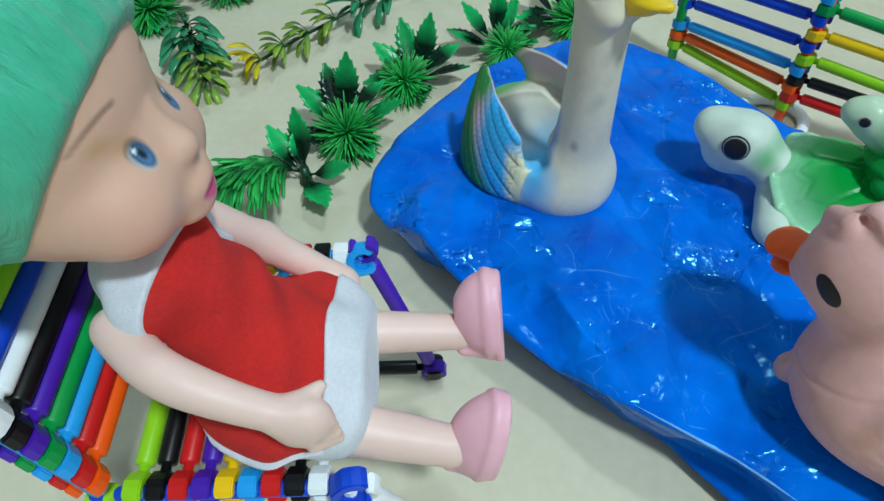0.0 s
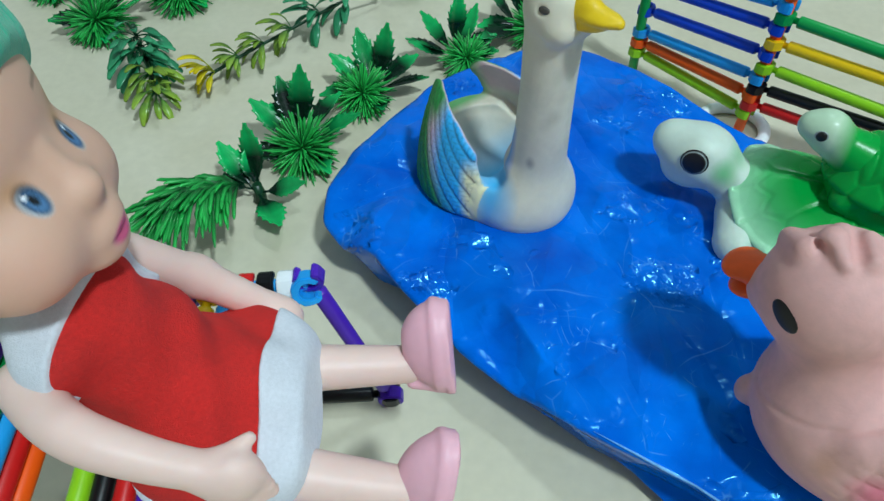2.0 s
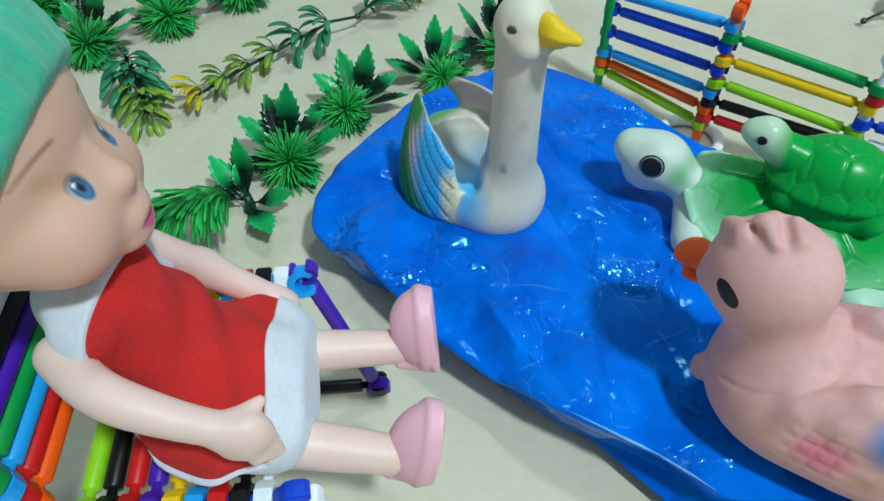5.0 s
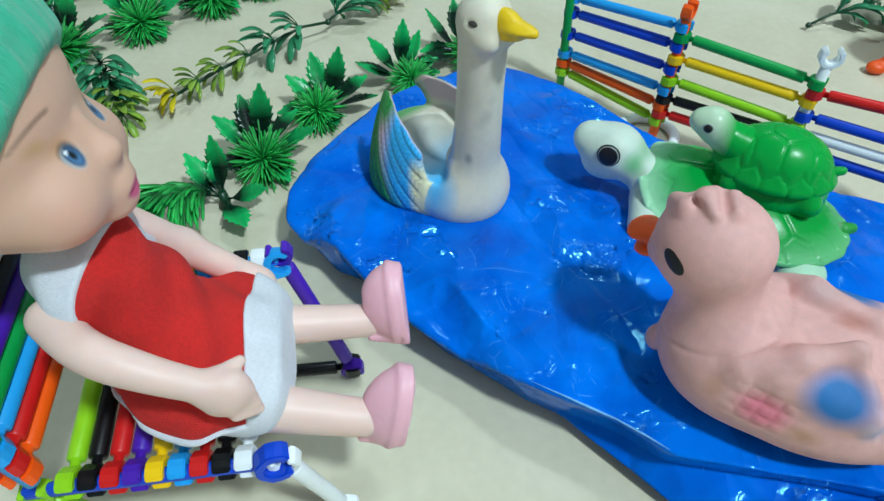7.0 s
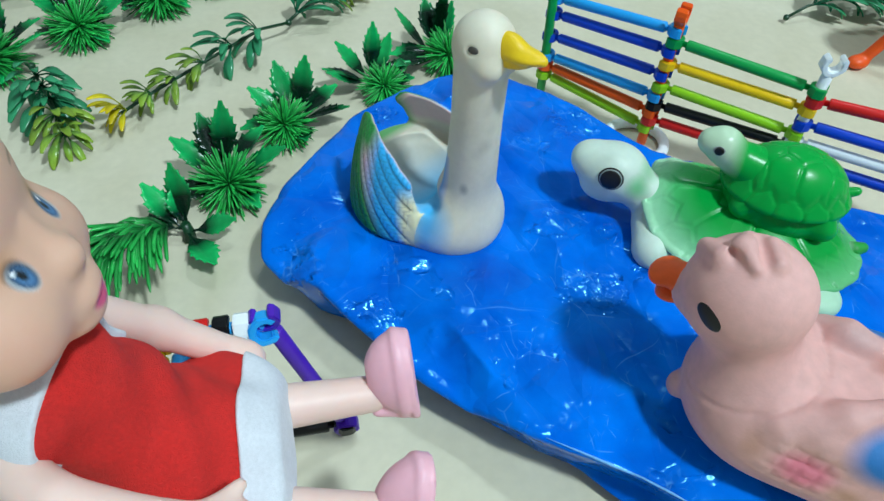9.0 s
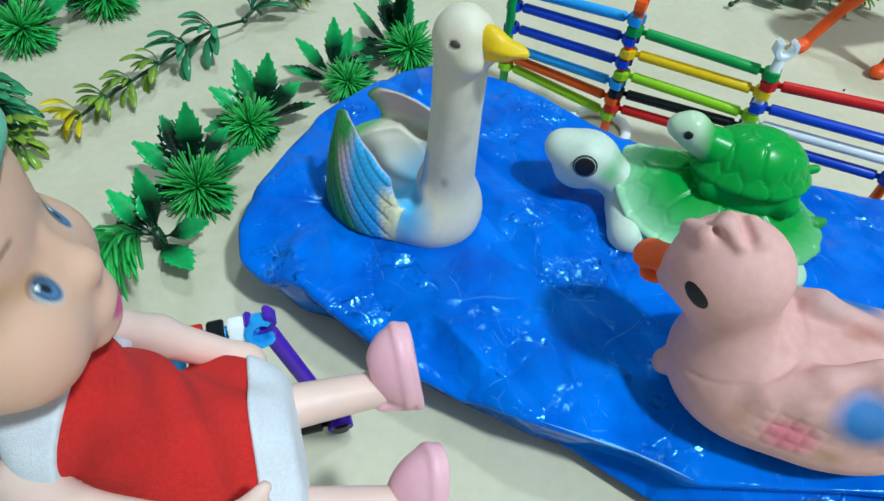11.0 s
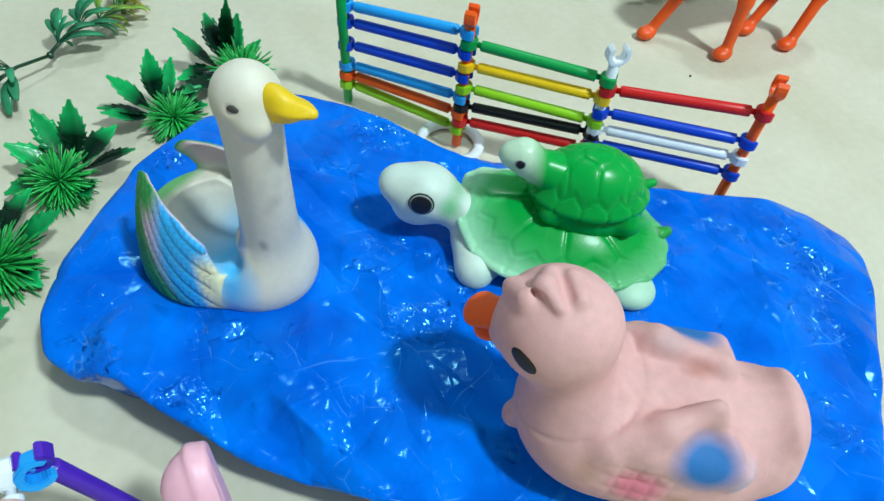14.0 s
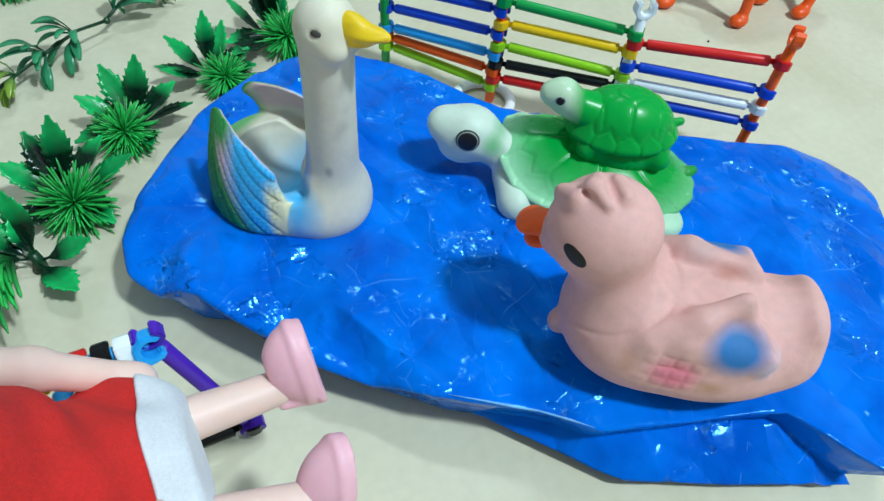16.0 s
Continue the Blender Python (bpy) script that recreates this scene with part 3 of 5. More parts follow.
def build_duck():
    duck = thing("rubber_duck", pose(0.168, 0.0975, 0.0340, 0, 0, 147.3), "pale pink rubber duck with orange beak on the blue bag", "toy duck")
    f = Field((-0.062, -0.042, -0.004), (0.078, 0.042, 0.098), 0.0008)
    H = (0.0473, -0.0052, 0.068)
    f.join(f.ball((-0.001, 0, 0.0235), (0.0495, 0.0345, 0.0250)), 0)
    f.join(f.ball((0.026, 0, 0.025), (0.029, 0.031, 0.025)), 0.01)
    f.join(f.ball((-0.0365, -0.001, 0.027), (0.0125, 0.0225, 0.0165), (0, 14, 0)), 0.010)
    f.join(f.rod((0.034, -0.002, 0.038), H, 0.0175, 0.0165), 0.008)
    f.join(f.ball(H, (0.0222, 0.0212, 0.0215)), 0.004)
    f.join(f.ball((-0.0405, -0.001, 0.0300), (0.0100, 0.0205, 0.0115), (0, 18, 0)), 0.009)
    f.join(f.ball((-0.0425, -0.001, 0.0430), (0.0055, 0.0160, 0.0085), (0, 12, 0)), 0.008)
    f.join(f.rod((-0.008, 0, 0.033), (-0.036, 0, 0.0335), 0.0150, 0.0120), 0.008)
    for s, tip in ((1, (-0.009, 0.0105, 0.0560)), (-1, (-0.018, -0.0110, 0.0490))):
        f.join(f.rod((0.022, s * 0.0225, 0.0400), (0.006, s * 0.0185, 0.0490), 0.0060, 0.0052), 0.006)
        f.join(f.rod((0.006, s * 0.0185, 0.0490), tip, 0.0052, 0.0036), 0.005)
        f.join(f.rod(tip, (-0.021, s * 0.0240, 0.0420), 0.0036, 0.0045), 0.006)
        f.join(f.rod((0.010, s * 0.0240, 0.0420), (-0.018, s * 0.0250, 0.0400), 0.0055, 0.0050), 0.006)
        f.join(f.ball((-0.008, s * 0.0200, 0.0370), (0.0165, 0.0095, 0.0130), (s * 20, 0, 0)), 0.006)
        f.cut(f.rod((0.004, s * 0.0085, 0.0580), (tip[0] - 0.004, s * 0.0040, 0.0580), 0.0010, 0.0046), 0.004)
        f.cut(f.rod((tip[0] - 0.006, s * 0.0100, 0.0560), (-0.026, s * 0.0235, 0.0480), 0.0026, 0.0034), 0.004)
        for k in range(3):
            f.cut(f.rod((-0.021 - 0.002 * k, s * (0.0250 + 0.001 * k), 0.047 - 0.005 * k), (-0.027, s * (0.0255 + 0.001 * k), 0.043 - 0.005 * k), 0.0006, 0.0006), 0.0015)
    # moulded crest, cheeks and bow
    f.join(f.rod((0.0540, -0.0130, 0.0860), (0.0560, -0.0040, 0.0890), 0.0022, 0.0040), 0.003)
    f.join(f.rod((0.0560, -0.0040, 0.0890), (0.0510, 0.0030, 0.0880), 0.0040, 0.0020), 0.002)
    f.join(f.rod((0.0470, -0.0100, 0.0880), (0.0450, -0.0010, 0.0890), 0.0030, 0.0030), 0.003)
    f.join(f.rod((0.0660, -0.0100, 0.0800), (0.0620, -0.0020, 0.0850), 0.0026, 0.0030), 0.005)
    f.cut(f.rod((0.0515, -0.0110, 0.0895), (0.0490, 0.0000, 0.0910), 0.0008, 0.0018), 0.002)
    f.cut(f.rod((0.0610, -0.0070, 0.0875), (0.0570, 0.0030, 0.0890), 0.0008, 0.0016), 0.002)
    f.join(f.ball((0.0535, 0.003, 0.016), (0.0052, 0.0052, 0.0066)), 0.002)
    f.join(f.ball((0.062, -0.0105, 0.057), (0.008, 0.010, 0.007), (0, 0, -20)), 0.006)
    d = f.ball((H[0] - 0.002, H[1] + 0.002, H[2] - 0.006), (0.0355, 0.036, 0.036))
    f.F += (0.0007 * np.exp(-(d / 0.0009) ** 2)).astype(np.float32)
    # moulded feather pads on the flanks
    for s in (1, -1):
        on = np.exp(-(((f.X - 0.0125) / 0.0125) ** 4 + ((f.Z - 0.0315) / 0.0100) ** 4)) * (f.Y * s > 0.01)
        gx, gz = (f.X + 0.15 * f.Z) / 0.0062, (f.Z - 0.05 * f.X) / 0.0048
        grid = np.maximum(np.exp(-((gx - np.round(gx)) / 0.13) ** 2), np.exp(-((gz - np.round(gz)) / 0.15) ** 2))
        f.F += (on * (0.0007 * grid - 0.0006)).astype(np.float32)
    f.above(0, 0.003)
    V, Q = f.skin()
    c = np.tile(lin("dfaaa4"), (len(V), 1))
    # shading put into the paint: browner towards the underside, most at the rear
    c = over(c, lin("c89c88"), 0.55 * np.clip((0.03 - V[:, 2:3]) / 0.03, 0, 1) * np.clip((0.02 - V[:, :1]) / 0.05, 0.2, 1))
    for s in (1, -1):
        c = over(c, lin("0a70b4"), 0.97 * blob(V, (-0.0080, s * 0.0255, 0.0450), (0.0150, 0.015, 0.0118), 0.55))
        c = over(c, lin("5aa0c8"), 0.5 * blob(V, (-0.0215, s * 0.0275, 0.0385), (0.007, 0.008, 0.007), 0.8))
        c = over(c, lin("d8607c"), 0.72 * blob(V, (0.0120, s * 0.0310, 0.0315), (0.0125, 0.012, 0.0095), 0.6))
        c = over(c, lin("a8763c"), 0.55 * blob(V, (0.0295, s * 0.0255, 0.0320), (0.0055, 0.010, 0.0080), 0.8))
        c = over(c, lin("a8763c"), 0.50 * blob(V, (-0.0030, s * 0.0340, 0.0285), (0.0085, 0.008, 0.0050), 0.8))
    c = over(c, lin("8d8f94"), 0.5 * blob(V, (0.004, -0.016, 0.051), (0.010, 0.007, 0.008), 0.9))
    # brown shade of the hollow before the far wing, put into the paint
    c = over(c, lin("b0664f"), 0.7 * blob(V, (-0.008, -0.0075, 0.0510), (0.008, 0.005, 0.007), 0.9))
    c = over(c, lin("c9b9d2"), 0.5 * blob(V, (-0.024, 0.026, 0.040), (0.008, 0.010, 0.010), 0.9))
    c = over(c, lin("5a3a32"), blob(V, (0.0645, 0.003, 0.0765), (0.0011, 0.0011, 0.0011), 0.5))
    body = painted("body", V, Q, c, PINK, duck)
    fx, sx = Vector((0.94, -0.34, 0)), Vector((0.34, 0.94, 0))
    Hc = Vector(H)
    for s, nm in ((1, "eye"), (-1, "eye")):
        dd = (fx * 0.22 + sx * (s * 0.95) + Vector((0, 0, 0.08))).normalized()
        oval(nm, duck, Hc + Vector((dd.x * 0.0214, dd.y * 0.0206, dd.z * 0.0208)), (0.0036, 0.0056, 0.0010), facing(dd) @ Euler((0, 0, radians(s * 64))).to_quaternion(), BLACK, "black painted oval eye")
    b = Field((0.052, -0.032, 0.040), (0.092, 0.008, 0.072), 0.0006)
    q = Hc + fx * 0.018 + Vector((0, 0, -0.0085))
    e = Hc + fx * 0.0280 + Vector((0, 0, -0.0105))
    b.join(b.ball(e, (0.0062, 0.0085, 0.0032), (0, 10, -20)), 0)
    b.join(b.ball(q, (0.009, 0.0078, 0.0052), (0, 10, -20)), 0.004)
    b.join(b.ball(q + fx * 0.004 + Vector((0, 0, -0.008)), (0.008, 0.0075, 0.003), (0, 25, -20)), 0.001)
    V, Q = b.skin()
    part("beak", mesh_of("beak", V, Q), GLOSSY_ORANGE, duck, "orange painted beak")
    return duck


def build_swan():
    swan = thing("rubber_swan", pose(0.0415, 0.2595, 0.0315, 0, 0, -54.3), "white rubber swan with blue and green wings on the bag", "toy swan")
    f = Field((-0.048, -0.042, -0.004), (0.062, 0.042, 0.132), 0.0007)
    # bowl of the body
    f.join(f.ball((0.006, 0, 0.010), (0.036, 0.0310, 0.025)), 0)
    f.cut(0.031 - f.Z, 0.003)
    f.join(f.ball((0.0235, -0.001, 0.010), (0.0168, 0.0195, 0.0150)), 0.012)
    f.cut(f.ball((-0.001, 0, 0.033), (0.0265, 0.0245, 0.0260)), 0.004)
    # wings: walls round the bowl, low behind, swept up to two tips
    def wall(X, Y, Z):
        low = 0.10 * np.clip((0.006 - Z) / 0.006, 0, 1) ** 2
        sx = np.sqrt(np.clip(1 - (Z / 0.110) ** 2, 0.05, 1)) - low
        sy = np.sqrt(np.clip(1 - (Z / 0.060) ** 2, 0.05, 1)) - low
        return (np.sqrt(((X + 0.005) / (0.0365 * sx)) ** 2 + (Y / (0.0375 * sy)) ** 2) - 1) * 0.034

    shell_ = wall(f.X, f.Y, f.Z).astype(np.float32)
    side = np.clip((np.abs(f.Y) - 0.0048) / 0.0080, 0, 1)
    side = side * side * (3 - 2 * side)
    crest = 0.0225 + (np.interp(f.X, (-0.040, -0.033, -0.017, 0.0, 0.012, 0.017, 0.021), (0.0520, 0.0525, 0.0505, 0.0452, 0.0380, 0.0290, 0.012)) - 0.0225) * side
    wings = np.maximum(shell_, -(shell_ + 0.0048))
    k = 0.0025
    for g in ((f.Z - crest) * 0.75, f.X - 0.026):
        h = np.clip(0.5 + 0.5 * (wings - g) / k, 0, 1)
        wings = wings * h + g * (1 - h) + k * h * (1 - h)
    f.join(wings.astype(np.float32), 0.003)
    gap = np.maximum(np.abs(f.Y) - np.interp(f.Z, (0.024, 0.030, 0.038, 0.045, 0.051), (0.0190, 0.0180, 0.0145, 0.0095, 0.0040)), np.maximum(0.0235 - f.Z, f.X + 0.016))
    f.cut(gap.astype(np.float32), 0.003)
    # rounded seat wall inside
    seat = np.maximum(((np.sqrt(((f.X + 0.004) / 0.0325) ** 2 + (f.Y / 0.0315) ** 2) - 1) * 0.031), f.Z - (0.0280 - 0.62 * np.clip(f.X + 0.020, 0, 1)))
    bowl = f.ball((-0.001, 0, 0.032), (0.0265, 0.0245, 0.0260))
    f.join(np.maximum(seat, -bowl).astype(np.float32), 0.003)
    neck = np.full(f.F.shape, 9.0, np.float32)
    stations = [((0.0272, 0.0000, 0.010), 0.0142), ((0.0280, -0.0006, 0.022), 0.0136), ((0.0296, -0.0015, 0.036), 0.0128), ((0.0316, -0.0030, 0.054), 0.0117), ((0.0334, -0.0048, 0.080), 0.0110), ((0.0345, -0.006, 0.111), 0.0112)]
    for (p, ra), (q, rb) in zip(stations, stations[1:]):
        neck = np.minimum(neck, f.rod(p, q, ra, rb))
    f.join(neck, 0.014)
    f.join(f.ball((0.0350, -0.006, 0.1140), (0.0124, 0.0116, 0.0121)), 0.004)
    for s in (1, -1):
        f.join(f.ball((0.0415, -0.006 + s * 0.0054, 0.1084), (0.0066, 0.0058, 0.0058)), 0.003)
        f.cut(f.ball((0.0385, -0.006 + s * 0.0119, 0.1163), (0.0028, 0.0014, 0.0019)), 0.001)
        f.cut(f.rod((0.0360, -0.006 + s * 0.0118, 0.1060), (0.0440, -0.006 + s * 0.0104, 0.1030), 0.0005, 0.0005), 0.0012)
    # hollow between the wing's front edge and the breast
    for s in (1, -1):
        f.cut(f.rod((0.004, s * 0.0150, 0.0330), (0.0200, s * 0.0180, 0.0270), 0.0070, 0.0045), 0.006)
    # feather lines pressed into the outer wings
    def feathers(X, Z):
        fan = np.arctan2(X + 0.046, 0.074 - Z)
        q1 = fan / 0.075
        col = np.round(q1)
        quill = np.exp(-((q1 - col) / 0.085) ** 2)
        far = np.sqrt((X + 0.046) ** 2 + (Z - 0.074) ** 2)
        q2 = far / 0.0030 + 1.5 * np.abs(q1 - col) + 0.37 * col
        barb = np.exp(-((q2 - np.round(q2)) / 0.16) ** 2)
        return np.maximum(quill, 0.45 * barb)

    on = np.clip((np.abs(f.Y) - 0.010) / 0.004, 0, 1) * np.clip((0.019 - f.X) / 0.004, 0, 1) * np.clip((f.Z - 0.002) / 0.003, 0, 1) * (shell_ > -0.0022) * (f.Z < 0.05)
    f.F += (feathers(f.X, f.Z) * on * 0.0010).astype(np.float32)
    f.above(0, 0.003)
    V, Q = f.skin()
    c = np.tile(lin("e2dac6"), (len(V), 1))
    x, y, z = V[:, :1], V[:, 1:2], V[:, 2:3]
    depth = wall(x, y, z)
    wing = np.clip((depth + 0.0036) / 0.0018, 0, 1) * (z < 0.056) * np.clip((0.028 - x) / 0.006, 0, 1)
    fan_ = np.arctan2(x + 0.046, 0.074 - z)
    c = over(c, lin("dcc4e0"), wing * 0.95 * np.clip((fan_ - 0.56) / 0.08, 0, 1))
    c = over(c, lin("e8b4c4"), wing * 0.75 * np.clip((z - 0.024) / 0.012, 0, 1) * np.clip((fan_ - 0.60) / 0.1, 0, 1))
    c = over(c, lin("2aaef0"), wing * np.clip((x - 0.30 * (0.022 - z) + 0.011) / 0.010, 0, 1))
    c = over(c, lin("ece4b8"), wing * 0.95 * np.clip((x - 0.0090 - 0.18 * (0.024 - z)) / 0.004, 0, 1) * np.clip((0.036 - z) / 0.008, 0, 1))
    c = over(c, lin("1f8a3c"), wing * np.clip((0.70 - fan_) / 0.12, 0, 1))
    c = over(c, lin("2a9444"), wing * np.clip((z - 0.037) / 0.008, 0, 1) * np.clip((-0.010 - x) / 0.008, 0, 1))
    high = np.clip((z - 0.031) / 0.005, 0, 1) * (x < 0.02) * (z < 0.056)
    c = over(c, lin("e2bcc0"), 0.85 * high * (1 - wing))
    c = over(c, lin("3f9e4c"), 0.9 * np.clip((-0.026 - x) / 0.006, 0, 1) * np.clip((z - 0.024) / 0.004, 0, 1) * (z < 0.056) * (1 - wing))
    # inside of the bowl greyed, its shading put into the colour
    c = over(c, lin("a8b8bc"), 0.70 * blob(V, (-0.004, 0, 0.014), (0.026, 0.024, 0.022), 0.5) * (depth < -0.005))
    c = over(c, lin("24323c"), 0.62 * feathers(x, z) * wing * np.clip((np.abs(y) - 0.010) / 0.004, 0, 1) * (x < 0.016) * (z > 0.002) * (depth > -0.002))
    for s in (1, -1):
        c = over(c, lin("2cb2ee"), 1.0 * blob(V, (0.0225, s * 0.0200, 0.015), (0.0150, 0.0140, 0.021), 0.65) * np.clip((depth < -0.0015) + (x > 0.0205), 0, 1))
    c = over(c, lin("3cb4ea"), 0.95 * blob(V, (0.009, -0.002, 0.018), (0.026, 0.034, 0.028), 0.6) * (depth < -0.003) * (np.hypot(x - 0.029, y) > 0.0125))
    for k in range(26):
        a = np.random.default_rng(k).uniform(-1, 1, 3)
        c = over(c, lin("8c8674"), 0.26 * blob(V, (0.0325 + 0.014 * a[0], -0.003 + 0.014 * a[1], 0.06 + 0.045 * a[2]), (0.004, 0.004, 0.006), 0.9))
    c = over(c, lin("8c877c"), 0.6 * blob(V, (0.036, -0.0130, 0.043), (0.0025, 0.004, 0.0045), 0.8))
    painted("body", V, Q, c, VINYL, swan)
    for s in (1, -1):
        d = Vector((0.28, s, 0.12)).normalized()
        oval("eye", swan, Vector((0.0385, -0.006 + s * 0.0108, 0.1163)), (0.0022, 0.0014, 0.0008), facing(d), GREY_PAINT, "small dark grey painted eye")
    b = Field((0.040, -0.018, 0.100), (0.078, 0.008, 0.130), 0.0005)
    b.join(b.rod((0.0445, -0.0055, 0.1150), (0.0615, -0.0045, 0.1166), 0.0052, 0.0016), 0)
    b.join(b.ball((0.0475, -0.0055, 0.1182), (0.0062, 0.0040, 0.0040), (0, 12, 0)), 0.003)
    b.join(b.ball((0.0525, -0.005, 0.1158), (0.0096, 0.0056, 0.0025), (0, -8, 0)), 0.002)
    b.join(b.ball((0.0490, -0.005, 0.1118), (0.0082, 0.0048, 0.0026), (0, -14, 0)), 0.0015)
    V, Q = b.skin()
    part("beak", mesh_of("beak", V, Q), GLOSSY_YELLOW, swan, "yellow painted beak")
    return swan


def plates(f, seeds, wide):
    """Where the borders between shell plates run, 0 to 1."""
    d1 = np.full(f.X.shape, 9.0, np.float32)
    d2 = d1.copy()
    for u, v in seeds:
        d = np.sqrt((f.X - u) ** 2 + (f.Y - v) ** 2)
        d2 = np.minimum(np.maximum(d, d1), d2)
        d1 = np.minimum(d, d1)
    return np.exp(-((d2 - d1) / wide) ** 2)


def build_turtle():
    tur = thing("rubber_turtle", pose(0.2, 0.2, 0.0348, 0, 0, 151.3), "glossy green rubber turtle with a small turtle on top", "toy turtle")
    f = Field((-0.058, -0.046, -0.003), (0.112, 0.048, 0.046), 0.0008)
    f.join(f.ball((0.0, 0, 0.009), (0.042, 0.030, 0.009)), 0)
    f.join(f.rod((0.040, -0.001, 0.0085), (0.068, -0.002, 0.0225), 0.0100, 0.0112), 0.004)
    f.join(f.ball((0.040, 0.000, 0.006), (0.0150, 0.027, 0.0090)), 0.006)
    f.join(f.ball((0.077, -0.002, 0.0275), (0.0172, 0.0148, 0.0142)), 0.004)
    f.join(f.ball((0.0910, -0.003, 0.0310), (0.0080, 0.0085, 0.0078)), 0.007)
    f.join(f.ball((0.080, -0.002, 0.0185), (0.012, 0.012, 0.008)), 0.004)
    for s in (1, -1):
        f.join(f.rod((0.045, s * 0.013, 0.0045), (0.0485 if s > 0 else 0.045, s * (0.0270 if s > 0 else 0.026), 0.0050), 0.0095, 0.0086), 0.006)
        f.join(f.ball((-0.0265, s * 0.0285, 0.0055), (0.0125, 0.0125, 0.0068)), 0.004)
    f.join(f.rod((0.0530, 0.009, 0.0080), (0.0500, 0.0225, 0.0060), 0.0088, 0.0088), 0.005)
    f.join(f.rod((-0.044, -0.003, 0.012), (-0.0480, -0.0050, 0.0125), 0.004, 0.0028), 0.004)
    f.cut(np.sqrt((f.X - 0.094) ** 2 + (f.Z - 0.0255) ** 2) + 10 * (f.X < 0.082) - 0.0006, 0.0012)
    f.above(0, 0.003)
    V, Q = f.skin()
    c = np.tile(lin("cfded0"), (len(V), 1))
    c = over(c, lin("8fd0a0"), 0.55 * np.clip((0.052 - V[:, :1]) / 0.02, 0, 1))
    for s in (1, -1):
        c = over(c, lin("12b458"), 0.9 * blob(V, (0.0620, s * 0.011, 0.0290), (0.009, 0.008, 0.010), 0.8))
    c = over(c, lin("0a9634"), np.clip((-0.040 - V[:, :1]) / 0.003, 0, 1))
    c = over(c, lin("2fbd62"), 0.5 * blob(V, (0.058, 0, 0.034), (0.010, 0.014, 0.007), 0.8))
    painted("body", V, Q, c, VINYL, tur)
    g = Field((-0.062, -0.052, 0.002), (0.068, 0.052, 0.048), 0.0007)
    keepX, keepY = g.X, g.Y
    g.X, g.Y = keepX * 0.9962 - keepY * 0.0872, keepX * 0.0872 + keepY * 0.9962
    wide = 0.0385 + 0.060 * g.X
    ee = (np.abs((g.X - 0.0065) / 0.0545) ** 2.3 + np.abs(g.Y / wide) ** 2.3) ** (1 / 2.3)
    up = 0.0145 * np.clip((g.X - 0.012) / 0.040, 0, 1) ** 1.5 * np.exp(-((g.Y + 0.006) / 0.030) ** 2)
    crown = up + 0.0135 + 0.0170 * np.clip(1 - (ee / 0.92) ** 2.2, 0, 1) + 0.0020 * np.clip(1 - ee, 0, 1)
    around = np.arctan2(g.Y / wide, (g.X - 0.0065) / 0.0545) / (2 * math.pi)

    def seams(ee, turn, mean, rim, inner, count, wide_):
        """Grooves round moulded plates: a zigzag under the brim, short radial cuts across it, longer ones above."""
        zig = rim + 0.050 * (np.abs((turn * count) % 1 - 0.5) * 4 - 1)
        g1 = np.exp(-((ee - zig) * mean / wide_) ** 2)
        cut = np.abs((turn * count + 0.5) % 1 - 0.5) / count * 2 * math.pi * ee * mean
        g2 = np.exp(-(cut / wide_) ** 2) * (ee > zig)
        half = np.abs((turn * count / 2 + 0.25) % 1 - 0.5) / count * 4 * math.pi * ee * mean
        g3 = np.exp(-(half / wide_) ** 2) * (ee < zig) * (ee > inner)
        g4 = np.exp(-((ee - inner - 0.05 * (np.abs((turn * count / 2) % 1 - 0.5) * 4 - 1)) * mean / wide_) ** 2)
        return np.maximum(np.maximum(g1, g2), np.maximum(g3, g4)), ee - zig

    cuts, off = seams(ee, around, 0.040, 0.76, 0.36, 18, 0.0007)
    crown = crown - 0.0010 * np.clip(off / 0.06, 0, 1) + 0.0012 * np.clip((ee - 0.86) / 0.14, 0, 1) + 0.0003 * np.cos(around * 2 * math.pi * 18) * np.clip((ee - 0.8) / 0.2, 0, 1)
    body_ = np.maximum((g.Z - crown) * 0.8, up + 0.0090 + 0.004 * np.clip(1 - ee, 0, 1) - g.Z)
    edge_ = (ee - 1 - 0.005 * np.cos(around * 2 * math.pi * 18)) * 0.036
    k = 0.0035
    h = np.clip(0.5 + 0.5 * (body_ - edge_) / k, 0, 1)
    g.join((body_ * h + edge_ * (1 - h) + k * h * (1 - h)).astype(np.float32), 0)
    g.F += (0.0007 * cuts * (ee < 0.97)).astype(np.float32)
    g.X, g.Y = keepX, keepY
    V, Q = g.skin()
    e = np.sqrt(((V[:, :1] - 0.0065) / 0.0545) ** 2 + (V[:, 1:2] / (0.0385 + 0.060 * V[:, :1])) ** 2)
    c = np.tile(lin("009f3e"), (len(V), 1))
    c = over(c, lin("7ed8a0"), 0.45 * np.clip((e - 0.55) / 0.30, 0, 1) * np.clip((V[:, :1] - 0.000) / 0.030, 0, 1))
    c = over(c, lin("a9dcb8"), 0.92 * np.clip((e - 0.74) / 0.24, 0, 1) * np.clip((V[:, :1] + 0.03) / 0.06, 0.35, 1))
    painted("shell", V, Q, c, SHELL, tur, "glossy green shell with moulded plates")
    for s in (1, -1):
        d = Vector((0.05, s, 0.12)).normalized()
        p = Vector((0.0775, -0.002 + s * 0.0137 + (0.0012 if s < 0 else 0), 0.0325 if s > 0 else 0.0300))
        oval("eye_rim", tur, p, (0.0062, 0.0064, 0.0012), facing(d), BLACK, "black painted eye outline")
